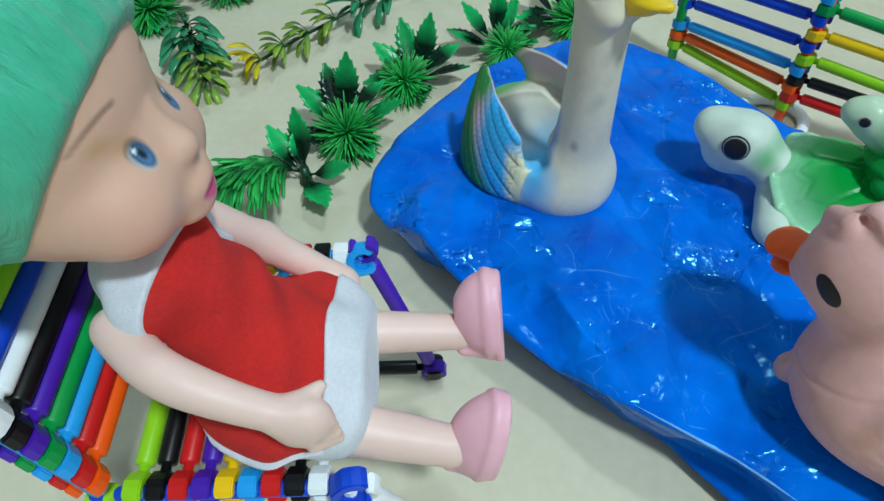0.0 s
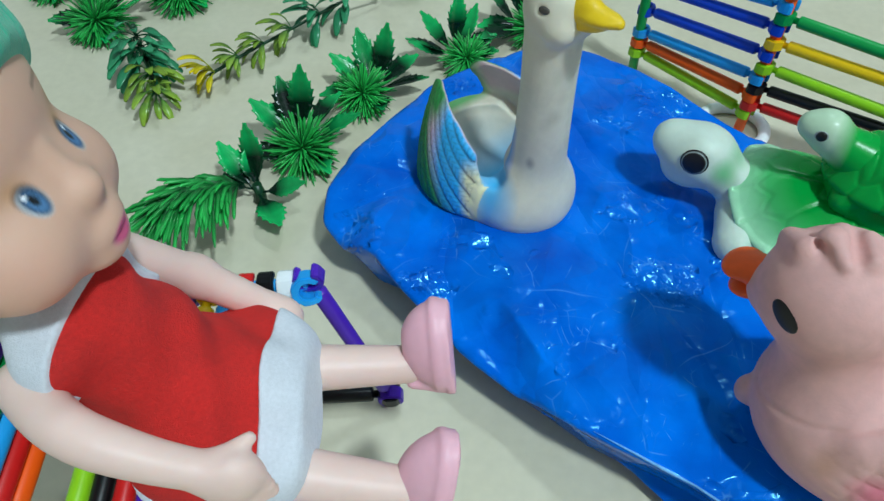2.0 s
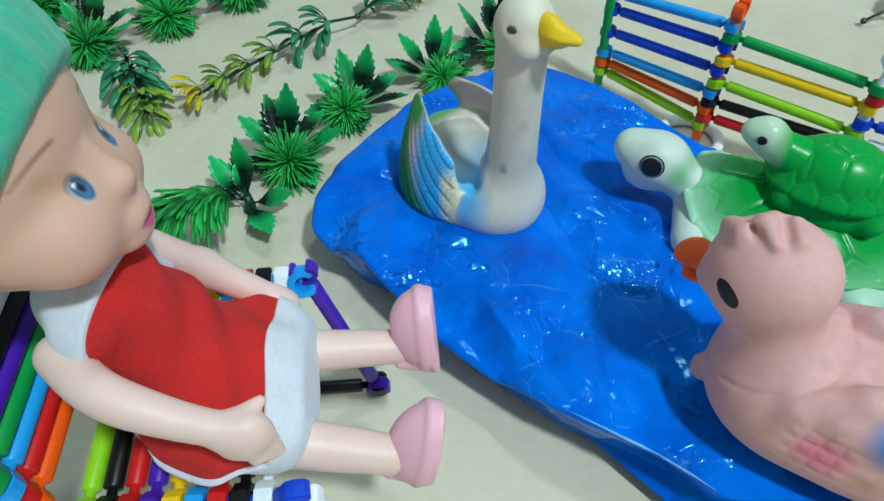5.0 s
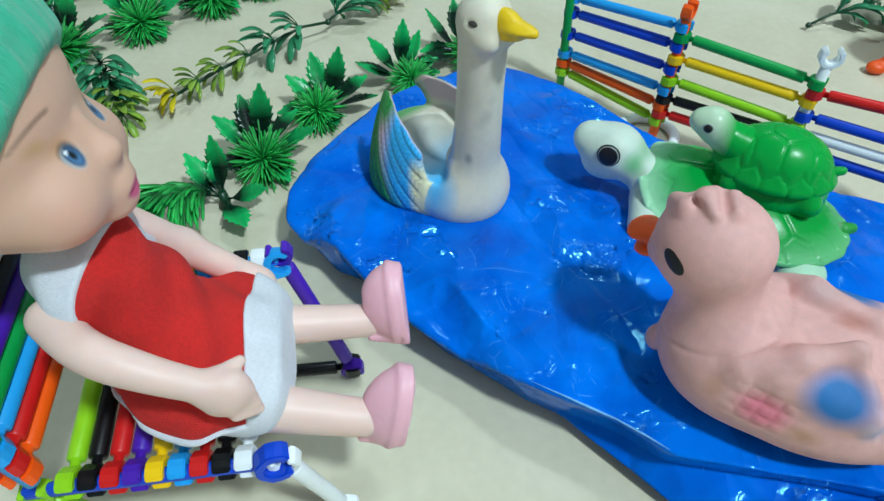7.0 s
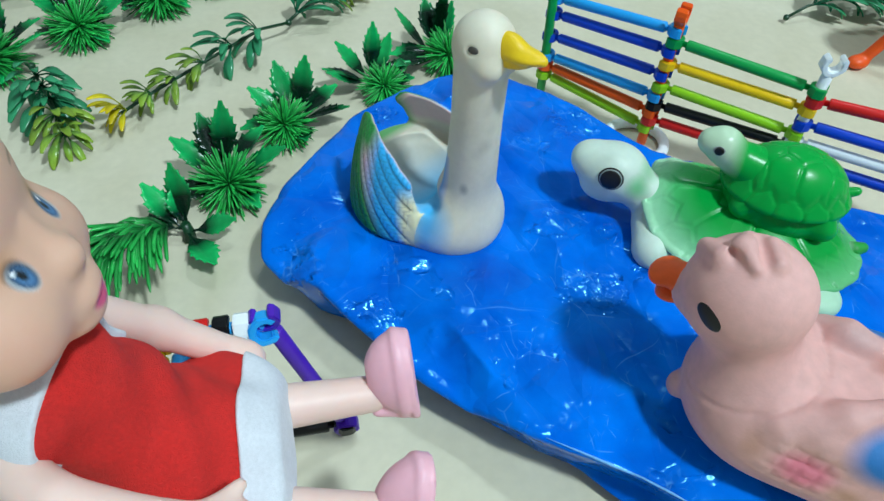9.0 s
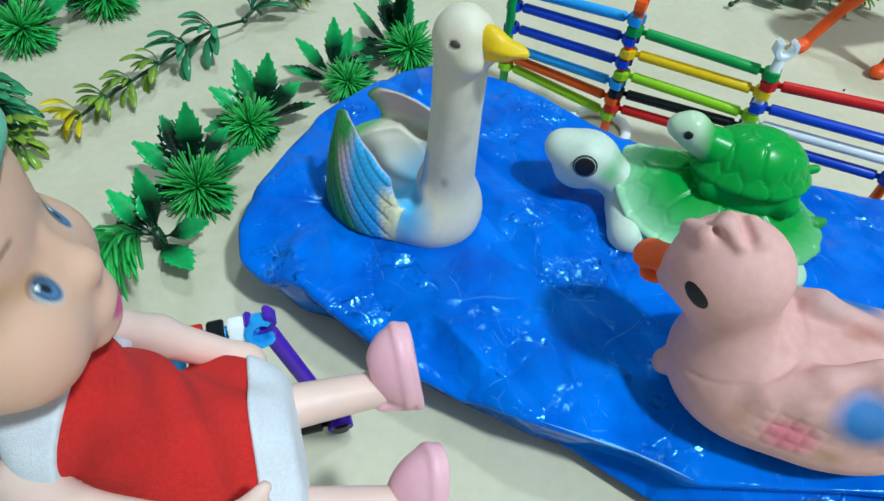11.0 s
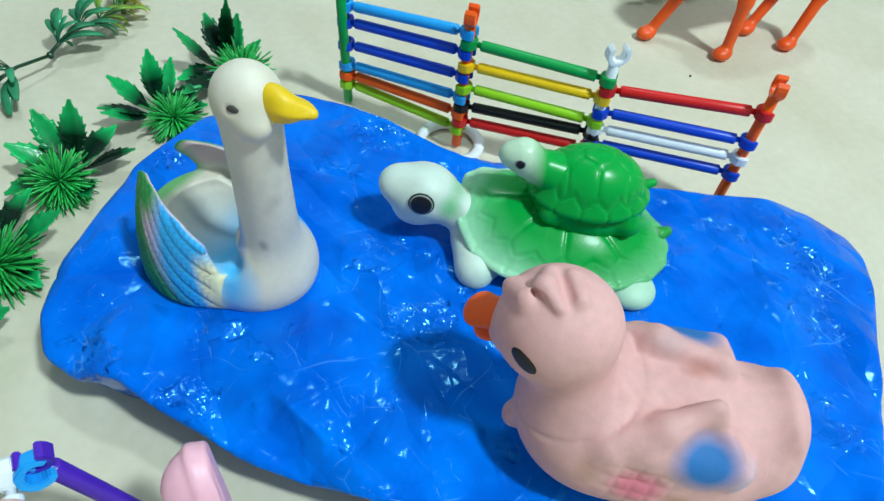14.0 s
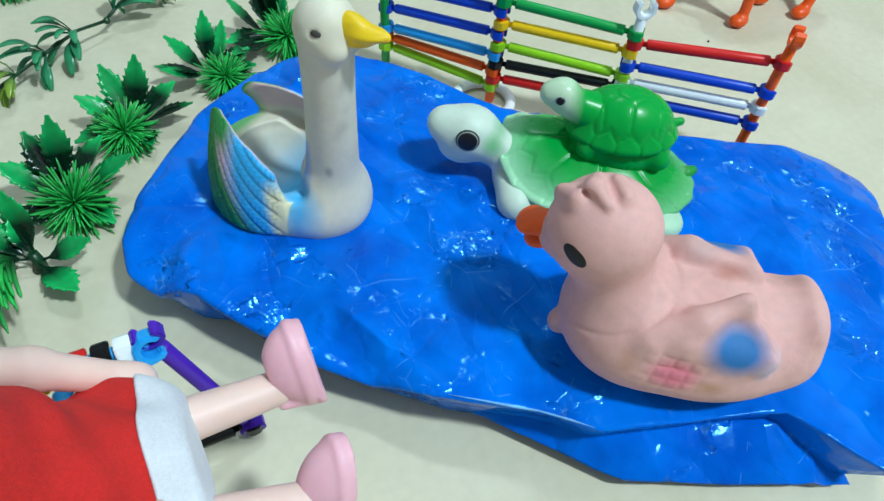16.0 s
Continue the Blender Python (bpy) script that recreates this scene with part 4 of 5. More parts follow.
        oval("eye", tur, p + d * 0.0004, (0.0056, 0.0058, 0.0012), facing(d), WHITE_EYE, "grey painted eye ring")
        oval("pupil", tur, p + d * 0.0008, (0.0051, 0.0053, 0.0011), facing(d), BLACK, "large black pupil")
    # the small one on its back
    b = Field((-0.038, -0.030, 0.022), (0.054, 0.026, 0.074), 0.0007)
    b.join(b.rod((0.012, -0.002, 0.045), (0.030, -0.001, 0.053), 0.0125, 0.0074), 0)
    b.join(b.ball((-0.002, -0.003, 0.030), (0.0275, 0.0205, 0.0150)), 0.008)
    b.join(b.ball((0.0335, -0.001, 0.0572), (0.0092, 0.0082, 0.0080)), 0.004)
    b.join(b.ball((0.0405, -0.001, 0.0572), (0.0038, 0.0048, 0.0042)), 0.004)
    for s in (1, -1):
        b.join(b.rod((0.012, -0.003 + s * 0.013, 0.038), (0.017, -0.003 + s * 0.014, 0.034), 0.006, 0.0055), 0.004)
        b.join(b.rod((-0.018, -0.003 + s * 0.012, 0.036), (-0.020, -0.003 + s * 0.0145, 0.032), 0.006, 0.006), 0.004)
    b.join(b.rod((-0.02, -0.004, 0.040), (-0.0305, -0.0055, 0.044), 0.0035, 0.0022), 0.003)
    V, Q = b.skin()
    c = np.tile(lin("009f3e"), (len(V), 1))
    c = over(c, lin("c6dec0"), 0.92 * np.clip((V[:, :1] - 0.023) / 0.008, 0, 1) * np.clip((V[:, 2:3] - 0.044) / 0.004, 0, 1))
    baby = painted("small_turtle", V, Q, c, SHELL, tur, "small turtle with pale head moulded on top")
    h = Field((-0.034, -0.030, 0.028), (0.034, 0.026, 0.074), 0.0007)
    h.join(h.ball((-0.0005, -0.003, 0.0405), (0.0268, 0.0200, 0.0205)), 0)
    h.join(h.ball((-0.0005, -0.003, 0.0395), (0.0290, 0.0220, 0.0042)), 0.006)
    ee = np.sqrt(((h.X + 0.001) / 0.0298) ** 2 + ((h.Y + 0.003) / 0.0228) ** 2)
    around = np.arctan2((h.Y + 0.003) / 0.0238, (h.X + 0.001) / 0.0312) / (2 * math.pi)
    cuts, off = seams(ee, around, 0.027, 0.84, 0.0, 14, 0.0006)
    seeds = [(0.014, -0.003), (-0.001, -0.003), (-0.016, -0.003)]
    for s in (1, -1):
        seeds += [(0.0075, -0.003 + s * 0.0105), (-0.0085, -0.003 + s * 0.0110), (0.018, -0.003 + s * 0.0105), (-0.020, -0.003 + s * 0.0095)]
    cuts = np.where(off > -0.03, cuts, plates(h, seeds, 0.0010))
    h.F += (0.0007 * cuts * (h.Z > 0.0360)).astype(np.float32)
    h.above(0.0360, 0.002)
    V, Q = h.skin()
    c = np.tile(lin("009f3e"), (len(V), 1))
    part("small_shell", mesh_of("small_shell", V, Q, c), SHELL, baby, "glossy green small shell")
    for s in (1, -1):
        d = Vector((0.1, s, 0.08)).normalized()
        p = Vector((0.0352, -0.001 + s * 0.0076, 0.0582))
        oval("small_eye", baby, p, (0.0027, 0.0023, 0.0009), facing(d), WHITE_EYE)
        oval("small_pupil", baby, p + d * 0.0004, (0.0021, 0.0022, 0.0009), facing(d), BLACK)
    return tur


WHITE_EYE = matter("grey_white_eye_paint", lin("8f9a98"), rough=0.35, bump=0)
build_swan()
build_turtle()
build_duck()


# ---------------------------------------------------------------- linking sticks: fence and bench
def wrench(depth=0.0058, outer=0.0054, inner=0.0030, gap=38):
    """The open C-shaped clip at a stick's end, lying in its XY plane, its mouth towards +X."""
    bm = bmesh.new()
    n = 12
    o, i = [], []
    for k in range(n + 1):
        a = radians(gap + (360 - 2 * gap) * k / n)
        ra = outer / max(abs(math.cos((a + math.pi / 8) % (math.pi / 4) - math.pi / 8)), 0.5)
        o.append((ra * math.cos(a), ra * math.sin(a)))
        i.append((inner * math.cos(a), inner * math.sin(a)))
    loop = o + i[::-1]
    lower = [bm.verts.new((x, y, -depth / 2)) for x, y in loop]
    upper = [bm.verts.new((x, y, depth / 2)) for x, y in loop]
    m = len(loop)
    for k in range(n):
        bm.faces.new((upper[k], upper[k + 1], upper[m - 2 - k], upper[m - 1 - k]))
        bm.faces.new((lower[k + 1], lower[k], lower[m - 1 - k], lower[m - 2 - k]))
    for k in range(m):
        bm.faces.new((lower[k], lower[(k + 1) % m], upper[(k + 1) % m], upper[k]))
    bmesh.ops.recalc_face_normals(bm, faces=bm.faces)
    bmesh.ops.bevel(bm, geom=[e for e in bm.edges if len(e.link_faces) == 2 and e.calc_face_angle(0) > 0.7], offset=0.00045, segments=2, affect="EDGES")
    me = bpy.data.meshes.new("clip")
    bm.to_mesh(me)
    bm.free()
    return me


CLIPS = {k: wrench() for k in HUES}
for k, me in CLIPS.items():
    me.materials.append(STICK[k])


def bar(parent, name, a, b, hue, axis_a=None, axis_b=None, radius=0.0032, inset=0.0075, label=""):
    """A plastic stick from a to b, with a clip at each end that grips a rod running along axis."""
    a, b = Vector(a), Vector(b)
    d = (b - a).normalized()
    bm = bmesh.new()
    L = (b - a).length
    e0 = inset if axis_a is not None else 0.0
    e1 = inset if axis_b is not None else 0.0
    stops = []
    if e0:
        stops += [(0.0042, 0.0017), (e0, 0.0017), (e0 + 0.0002, radius * 0.92), (e0 + 0.0009, radius)]
    else:
        stops += [(0, radius * 0.8), (0.0006, radius)]
    stops += [(L * 0.35, radius), (L * 0.65, radius)]
    if e1:
        stops += [(L - e1 - 0.0009, radius), (L - e1 - 0.0002, radius * 0.92), (L - e1, 0.0017), (L - 0.0042, 0.0017)]
    else:
        stops += [(L - 0.0006, radius), (L, radius * 0.8)]
    tube(bm, [a + d * s for s, _ in stops], [r for _, r in stops], 14)
    ob = part(name, bm, STICK[hue], parent, label)
    for p, axis, out in ((a, axis_a, -d), (b, axis_b, d)):
        if axis is None:
            continue
        z = Vector(axis).normalized()
        x = (out - z * out.dot(z)).normalized()
        y = z.cross(x)
        m = Matrix((x, y, z)).transposed().to_4x4()
        m.translation = p
        c = new("clip", CLIPS[hue])
        c.parent = ob
        c.matrix_basis = m
    return ob


UP = Vector((0, 0, 1))
POSTS = {"a": (0.150, 0.394), "b": (0.2005, 0.326), "c": (0.261, 0.2695), "d": (0.3255, 0.2135)}


def ring(parent, name, centre, radius, thick, hue):
    bm = bmesh.new()
    pts = [(centre[0] + radius * math.cos(a), centre[1] + radius * math.sin(a), thick) for a in np.linspace(0, 2 * math.pi, 33)]
    tube(bm, pts, [thick] * 33, 10, cap=False)
    bmesh.ops.remove_doubles(bm, verts=bm.verts, dist=1e-5)
    return part(name, bm, STICK[hue], parent)


def build_fence():
    fence = thing("toy_fence", Matrix(), "toy fence of many-coloured plastic sticks behind the blue bag", "toy fence")
    P = POSTS
    tops = {"a": ("green", 0.086), "b": ("orange", 0.090), "c": ("white", 0.088), "d": ("orange", 0.089)}
    for k, (x, y) in P.items():
        hue, top = tops[k]
        lean = Vector((-0.004, -0.004, 0)) if k == "a" else Vector((0, 0.0, 0))
        base = Vector((x, y, 0.002))
        post = bar(fence, "post", base, base + Vector((0, 0, top - 0.002)) + lean, hue, radius=0.0031)
        c = new("hook", CLIPS[hue])
        c.parent = post
        side = Vector((0.30, 0.95, 0)) if k == "c" else Vector((0.75, -0.66, 0))
        z = side
        xx = Vector((0, 0, 1))
        yy = z.cross(xx)
        m = Matrix((xx, yy, z)).transposed().to_4x4()
        m.translation = base + lean + Vector((0, 0, top + 0.003))
        c.matrix_basis = m @ Matrix.Diagonal((1.2, 1.2, 1.1, 1))

    def rails(k0, k1, rows):
        for hue, z0, z1 in rows:
            bar(fence, "rail", (*P[k0], z0), (*P[k1], z1), hue, UP, UP)
    rails("a", "b", [("light_blue", 0.0735, 0.0845), ("blue", 0.0625, 0.0715), ("blue", 0.0465, 0.0555), ("light_blue", 0.0315, 0.0400), ("orange", 0.0240, 0.0280), ("lime", 0.0170, 0.0160)])
    rails("b", "c", [("green", 0.0780, 0.0762), ("yellow", 0.0630, 0.0640), ("lime", 0.0475, 0.0470), ("black", 0.0338, 0.0385), ("red", 0.0222, 0.0265)])
    rails("c", "d", [("red", 0.0700, 0.0770), ("blue", 0.0545, 0.0570), ("white", 0.0425, 0.0450), ("blue", 0.0310, 0.0330)])
    ring(fence, "foot_ring", (0.196, 0.327), 0.0195, 0.0036, "white")
    ring(fence, "foot_ring", (0.258, 0.276), 0.0165, 0.0026, "yellow")
    return fence


build_fence()


def build_bench():
    bench = thing("toy_bench", Matrix(), "toy bench of many-coloured plastic sticks under the doll", "toy bench")
    ax = Vector((1, 0, 0.05))
    for i, hue in enumerate(("white", "black", "red", "light_blue", "yellow", "purple", "red", "black", "lime")):
        x = -0.0435 - 0.0072 * i
        bar(bench, "seat_stick", (x, 0.0745, 0.0705 - 0.0004 * i), (x, 0.157, 0.0805 - 0.0004 * i), hue, ax, ax)
    back = Vector((-0.19, 0, 1))
    for j, hue in enumerate(("orange", "red", "light_blue", "green", "purple", "black", "white", "blue", "lime")):
        x, z = -0.1075 - 0.0013 * j, 0.0860 + 0.0063 * j
        bar(bench, "back_stick", (x, 0.0705, z), (x, 0.154, z + 0.006), hue, back, back)
    bar(bench, "seat_rod", (-0.036, 0.0735, 0.0712), (-0.116, 0.0735, 0.0665), "blue", radius=0.0026)
    bar(bench, "seat_rod", (-0.036, 0.157, 0.0808), (-0.116, 0.157, 0.0765), "light_blue", radius=0.0026)
    bar(bench, "back_rod", (-0.1065, 0.0705, 0.079), (-0.119, 0.0705, 0.143), "light_blue", radius=0.0026)
    bar(bench, "back_rod", (-0.1065, 0.154, 0.085), (-0.119, 0.154, 0.149), "blue", radius=0.0026)
    bar(bench, "leg", (-0.031, 0.0735, 0.0715), (-0.0165, 0.0835, 0.006), "white", Vector((0, 1, 0.1)), Vector((0, 1, 0.1)))
    bar(bench, "leg", (-0.0355, 0.157, 0.0845), (-0.0125, 0.150, 0.008), "purple", Vector((0, 1, 0.1)), Vector((0, 1, 0.1)))
    bar(bench, "leg", (-0.112, 0.0735, 0.066), (-0.096, 0.080, 0.006), "lime", Vector((0, 1, 0.1)), Vector((0, 1, 0.1)))
    bar(bench, "leg", (-0.112, 0.157, 0.0765), (-0.096, 0.151, 0.006), "blue", Vector((0, 1, 0.1)), Vector((0, 1, 0.1)))
    bar(bench, "foot_stick", (-0.0125, 0.151, 0.0085), (-0.0955, 0.152, 0.0065), "black", UP, UP)
    c = new("corner_clip", CLIPS["blue"])
    c.parent = bench
    c.matrix_basis = pose(-0.0335, 0.0725, 0.0725, 82, 0, 10) @ Matrix.Diagonal((1.25, 1.25, 1.2, 1))
    c = new("corner_clip", CLIPS["light_blue"])
    c.parent = bench
    c.matrix_basis = pose(-0.0360, 0.1545, 0.0815, 70, 0, 10) @ Matrix.Diagonal((1.08, 1.08, 1.1, 1))
    return bench


build_bench()


# ---------------------------------------------------------------- the doll on the bench
def build_doll():
    verts, faces, mats, cols = [], [], [], []
    slots = [SKIN, HAIR, RED_FELT, WHITE_FELT, SHOE]
    count = 0

    def add(V, Q, slot, c=None):
        nonlocal count
        verts.append(V)
        faces.append(np.asarray(Q) + count)
        mats.append(np.full(len(Q), slot))
        cols.append(np.tile(lin(skin), (len(V), 1)) if c is None else c)
        count += len(V)

    skin = "ecc9be"
    mid = 0.1115
    # head
    f = Field((-0.136, 0.066, 0.140), (-0.044, 0.156, 0.232), 0.00055)
    f.join(f.ball((-0.0980, mid, 0.189), (0.0335, 0.0325, 0.0370)), 0)
    f.join(f.ball((-0.0815, mid, 0.1680), (0.0195, 0.0240, 0.0165)), 0.008)
    f.join(f.ball((-0.0772, mid, 0.1700), (0.0160, 0.0180, 0.0140)), 0.006)
    f.join(f.ball((-0.0640, mid, 0.1580), (0.0058, 0.0080, 0.0048)), 0.006)
    f.join(f.ball((-0.0620, mid, 0.1635), (0.0042, 0.0066, 0.0042)), 0.004)
    f.join(f.ball((-0.0606, mid, 0.1735), (0.0031, 0.0036, 0.0030)), 0.004)
    f.join(f.rod((-0.0612, mid, 0.1745), (-0.0660, mid, 0.183), 0.0018, 0.0018), 0.003)
    for s in (1, -1):
        f.join(f.ball((-0.0720, mid + s * 0.0135, 0.1670), (0.0100, 0.0105, 0.0100)), 0.006)
        f.cut(f.ball((-0.0575, mid + s * 0.0190, 0.1870), (0.0060, 0.0085, 0.0050)), 0.005)
        f.join(f.ball((-0.0965, mid + s * 0.0325, 0.1700), (0.0058, 0.0034, 0.0078), (0, 20, 0)), 0.003)
    f.cut(f.rod((-0.0578, mid - 0.005, 0.1610), (-0.0578, mid + 0.005, 0.1610), 0.0005, 0.0005), 0.0015)
    V, Q = f.skin()
    # head skin darker than the limbs, shade on the face put into the colour
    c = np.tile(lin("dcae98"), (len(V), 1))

    def mark(y, z, ry, rz, soft=0.35, lean=0.0):
        """Paint on the face, an oval seen from the front."""
        u, w = V[:, 1:2] - y, V[:, 2:3] - z
        d = np.sqrt(((u - lean * w) / ry) ** 2 + (w / rz) ** 2)
        return np.clip((1 - d) / soft, 0, 1) * (V[:, :1] > -0.088)

    for s in (1, -1):
        c = over(c, lin("d88f82"), 0.35 * blob(V, (-0.068, mid + s * 0.019, 0.168), (0.010, 0.009, 0.010), 0.9))
        for k in range(9):
            c = over(c, lin("6a4a38"), 0.55 * blob(V, (-0.0690 + 0.0005 * k, mid + s * (0.0205 - 0.0014 * k), 0.1885 + 0.0009 * k - 0.00006 * k * k), (0.006, 0.0016, 0.0010), 0.7))
        c = over(c, lin("b98f3c"), 0.60 * blob(V, (-0.0660, mid + s * 0.0165, 0.1862), (0.007, 0.0050, 0.0030), 0.8))
    for s in (1, -1):
        ey, ez = mid + s * 0.0096, 0.1794
        c = over(c, lin("c08a50"), 0.50 * mark(ey + s * 0.0016, ez + 0.0040, 0.0050, 0.0036, 0.9))
        c = over(c, lin("4a342c"), 0.80 * mark(ey + s * 0.0003, ez + 0.0006, 0.0030, 0.0040, 0.35))
        c = over(c, lin("c9d0d8"), mark(ey + s * 0.0002, ez - 0.0002, 0.0028, 0.0037, 0.30))
        c = over(c, lin("1e3450"), mark(ey, ez, 0.0024, 0.0036, 0.30))
        c = over(c, lin("5484b4"), 0.9 * mark(ey, ez - 0.0003, 0.0019, 0.0030, 0.5))
        c = over(c, lin("101418"), mark(ey, ez + 0.0002, 0.0010, 0.0017, 0.5))
        # small white highlight painted on each eye
        c = over(c, lin("f4f8fc"), mark(ey + s * 0.0008, ez + 0.0015, 0.0006, 0.0008, 0.5))
    c = over(c, lin("cc4f7c"), 0.95 * blob(V, (-0.0575, mid, 0.1612), (0.0062, 0.0052, 0.0030), 0.35))
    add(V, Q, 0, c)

    # combed hair, gathered behind
    f = Field((-0.152, 0.062, 0.142), (-0.046, 0.162, 0.240), 0.0009)
    f.join(f.ball((-0.0990, mid, 0.1910), (0.0370, 0.0355, 0.0395)), 0)
    f.join(f.ball((-0.126, mid, 0.184), (0.018, 0.026, 0.026)), 0.012)
    f.F += (0.0005 * np.sin(f.Y * 620 + 40 * f.Z + 3 * np.sin(f.X * 210)) + 0.00035 * np.sin(f.Y * 1500 + 25 * f.X)).astype(np.float32)
    f.cut(((f.Z - 0.1981) - 1.44 * (f.X + 0.0667)) / 1.75, 0.002)
    V, Q = f.skin()
    add(V, Q, 1)
    # neck, arms, legs
    f = Field((-0.112, 0.056, 0.066), (0.012, 0.154, 0.160), 0.0008)
    f.join(f.rod((-0.080, 0.109, 0.126), (-0.084, mid, 0.158), 0.0095, 0.0095), 0)
    ctrl = [Vector(p) for p in ((-0.0890, 0.0960, 0.1350), (-0.0845, 0.0890, 0.1345), (-0.0735, 0.0795, 0.1312), (-0.0590, 0.0750, 0.1255), (-0.0435, 0.0738, 0.1172), (-0.0330, 0.0740, 0.1120))]
    arm = []
    for q in range(3):
        p0, p1, p2, p3 = ctrl[q:q + 4]
        for t in (0, 0.25, 0.5, 0.75):
            arm.append(0.5 * (2 * p1 + (p2 - p0) * t + (2 * p0 - 5 * p1 + 4 * p2 - p3) * t * t + (3 * p1 - p0 - 3 * p2 + p3) * t ** 3))
    thick = np.interp(np.linspace(0, 1, len(arm)), [0, 0.25, 0.55, 0.85, 1], [0.0062, 0.0060, 0.0058, 0.0050, 0.0047])
    limb = np.full(f.F.shape, 9.0, np.float32)
    for q in range(len(arm) - 1):
        limb = np.minimum(limb, f.rod(arm[q], arm[q + 1], thick[q], thick[q + 1]))
    f.join(limb, 0.001)
    f.join(f.ball((-0.0405, 0.0738, 0.1145), (0.0078, 0.0058, 0.0086), (0, 30, 10)), 0.004)
    for k in range(4):
        f.join(f.rod((-0.0410 + 0.0008 * k, 0.0708, 0.1172 - 0.0034 * k), (-0.0340 + 0.0003 * k, 0.0745, 0.1140 - 0.0034 * k), 0.0021, 0.0019), 0.0011)
    f.join(f.rod((-0.0420, 0.0765, 0.1200), (-0.0360, 0.0808, 0.1196), 0.0023, 0.0018), 0.002)
    f.join(f.rod((-0.0770, 0.1300, 0.1330), (-0.0640, 0.1390, 0.1100), 0.0064, 0.0060), 0.002)
    f.join(f.rod((-0.0640, 0.1390, 0.1100), (-0.0460, 0.1380, 0.0945), 0.0060, 0.0050), 0.004)
    f.join(f.ball((-0.0405, 0.1370, 0.0915), (0.0070, 0.0055, 0.0050), (0, 35, -10)), 0.003)
    f.join(f.rod((-0.052, 0.1190, 0.0865), (-0.0010, 0.1235, 0.0785), 0.0084, 0.0062), 0.001)
    f.join(f.rod((-0.050, 0.0880, 0.0870), (-0.0040, 0.0840, 0.0755), 0.0090, 0.0066), 0.001)
    V, Q = f.skin()
    add(V, Q, 0)
    # shoes, toes up, soles towards the pond
    f = Field((-0.018, 0.062, 0.046), (0.024, 0.146, 0.112), 0.0007)
    upright = f.X
    for x, y, z, dy, dz, lean in ((0.0010, 0.1245, 0.0820, 0.0070, 0.0105, -0.06), (-0.002, 0.0850, 0.0745, 0.0045, 0.0095, 0.24)):
        tilt = -math.degrees(math.atan2(dy, dz))
        f.X = upright - lean * (f.Z - z)
        g = f.ball((x + 0.0100, y + dy * 0.30, z + dz * 0.30), (0.0138, 0.0096, 0.0152), (tilt, 0, 0))
        g = np.maximum(np.maximum(g, f.X - (x + 0.0125)), (x - 0.0030) - f.X)
        f.join(g, 0.002)
        welt = f.ball((x + 0.0078, y + dy * 0.30, z + dz * 0.30), (0.0048, 0.0099, 0.0158), (tilt, 0, 0))
        f.join(np.maximum(welt, np.abs(f.X - (x + 0.0080)) - 0.0010), 0.0022)
        sole = f.rod((x + 0.0118, y - dy * 0.55, z - dz * 0.55), (x + 0.0118, y + dy * 0.98, z + dz * 0.98), 0.0066, 0.0058)
        f.join(np.maximum(sole, np.abs(f.X - (x + 0.0118)) - 0.0013), 0.0010)
        f.join(f.rod((x - 0.001, y - dy * 0.75, z - dz * 0.75), (x + 0.009, y - dy * 0.85, z - dz * 0.85), 0.0022, 0.0026), 0.002)
    f.X = upright
    V, Q = f.skin()
    add(V, Q, 4)
    # felt dress with white felt trim
    f = Field((-0.118, 0.060, 0.074), (-0.020, 0.152, 0.158), 0.0008)
    f.join(f.rod((-0.063, 0.105, 0.101), (-0.0770, 0.109, 0.1340), 0.0205, 0.0160), 0)
    f.join(f.ball((-0.0790, 0.1095, 0.1385), (0.0135, 0.0235, 0.0100), (0, -24, 8)), 0.007)
    f.join(f.ball((-0.0520, 0.1048, 0.0925), (0.0305, 0.0318, 0.0152), (0, 6, 4)), 0.012)
    f.F += (0.0009 * np.sin(f.Y * 260 + 90 * f.X) * np.clip((0.12 - f.Z) / 0.03, 0, 1) + 0.0009 * np.sin(f.X * 170 - 120 * f.Z + 2 * np.sin(f.Y * 90))
            + 0.0008 * np.sin(f.Y * 190 - f.Z * 230 + 2.5 * np.sin(f.X * 120))).astype(np.float32)
    f.above(0.0798, 0.002)
    f.cut(-(f.X + 0.0290) + 0.10 * (f.Z - 0.09) * -1, 0.002)
    cloth = f.F.copy()
    hem = np.maximum(np.minimum(-0.0395 - f.X, f.Z - 0.0915), f.Z - 0.113)
    neckline = np.maximum((f.X + 0.0715) - 0.28 * (f.Y - 0.100), 0.127 - f.Z)
    V, Q = f.skin()
    add(V, Q, 2)
    for zone in (hem, neckline):
        f.F = np.maximum(cloth - 0.0016, zone)
        V, Q = f.skin()
        add(V, Q, 3)
    V, Qs, M = np.concatenate(verts), np.concatenate(faces), np.concatenate(mats)
    Ql = [[a, b, c] if c == d else [a, b, c, d] for a, b, c, d in Qs.tolist()]
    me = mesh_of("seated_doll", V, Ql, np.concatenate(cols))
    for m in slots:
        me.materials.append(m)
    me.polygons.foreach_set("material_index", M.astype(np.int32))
    ob = new("seated_doll", me)
    return tagged(ob, "vinyl doll with mint hair and red felt dress on the bench", "doll")


build_doll()


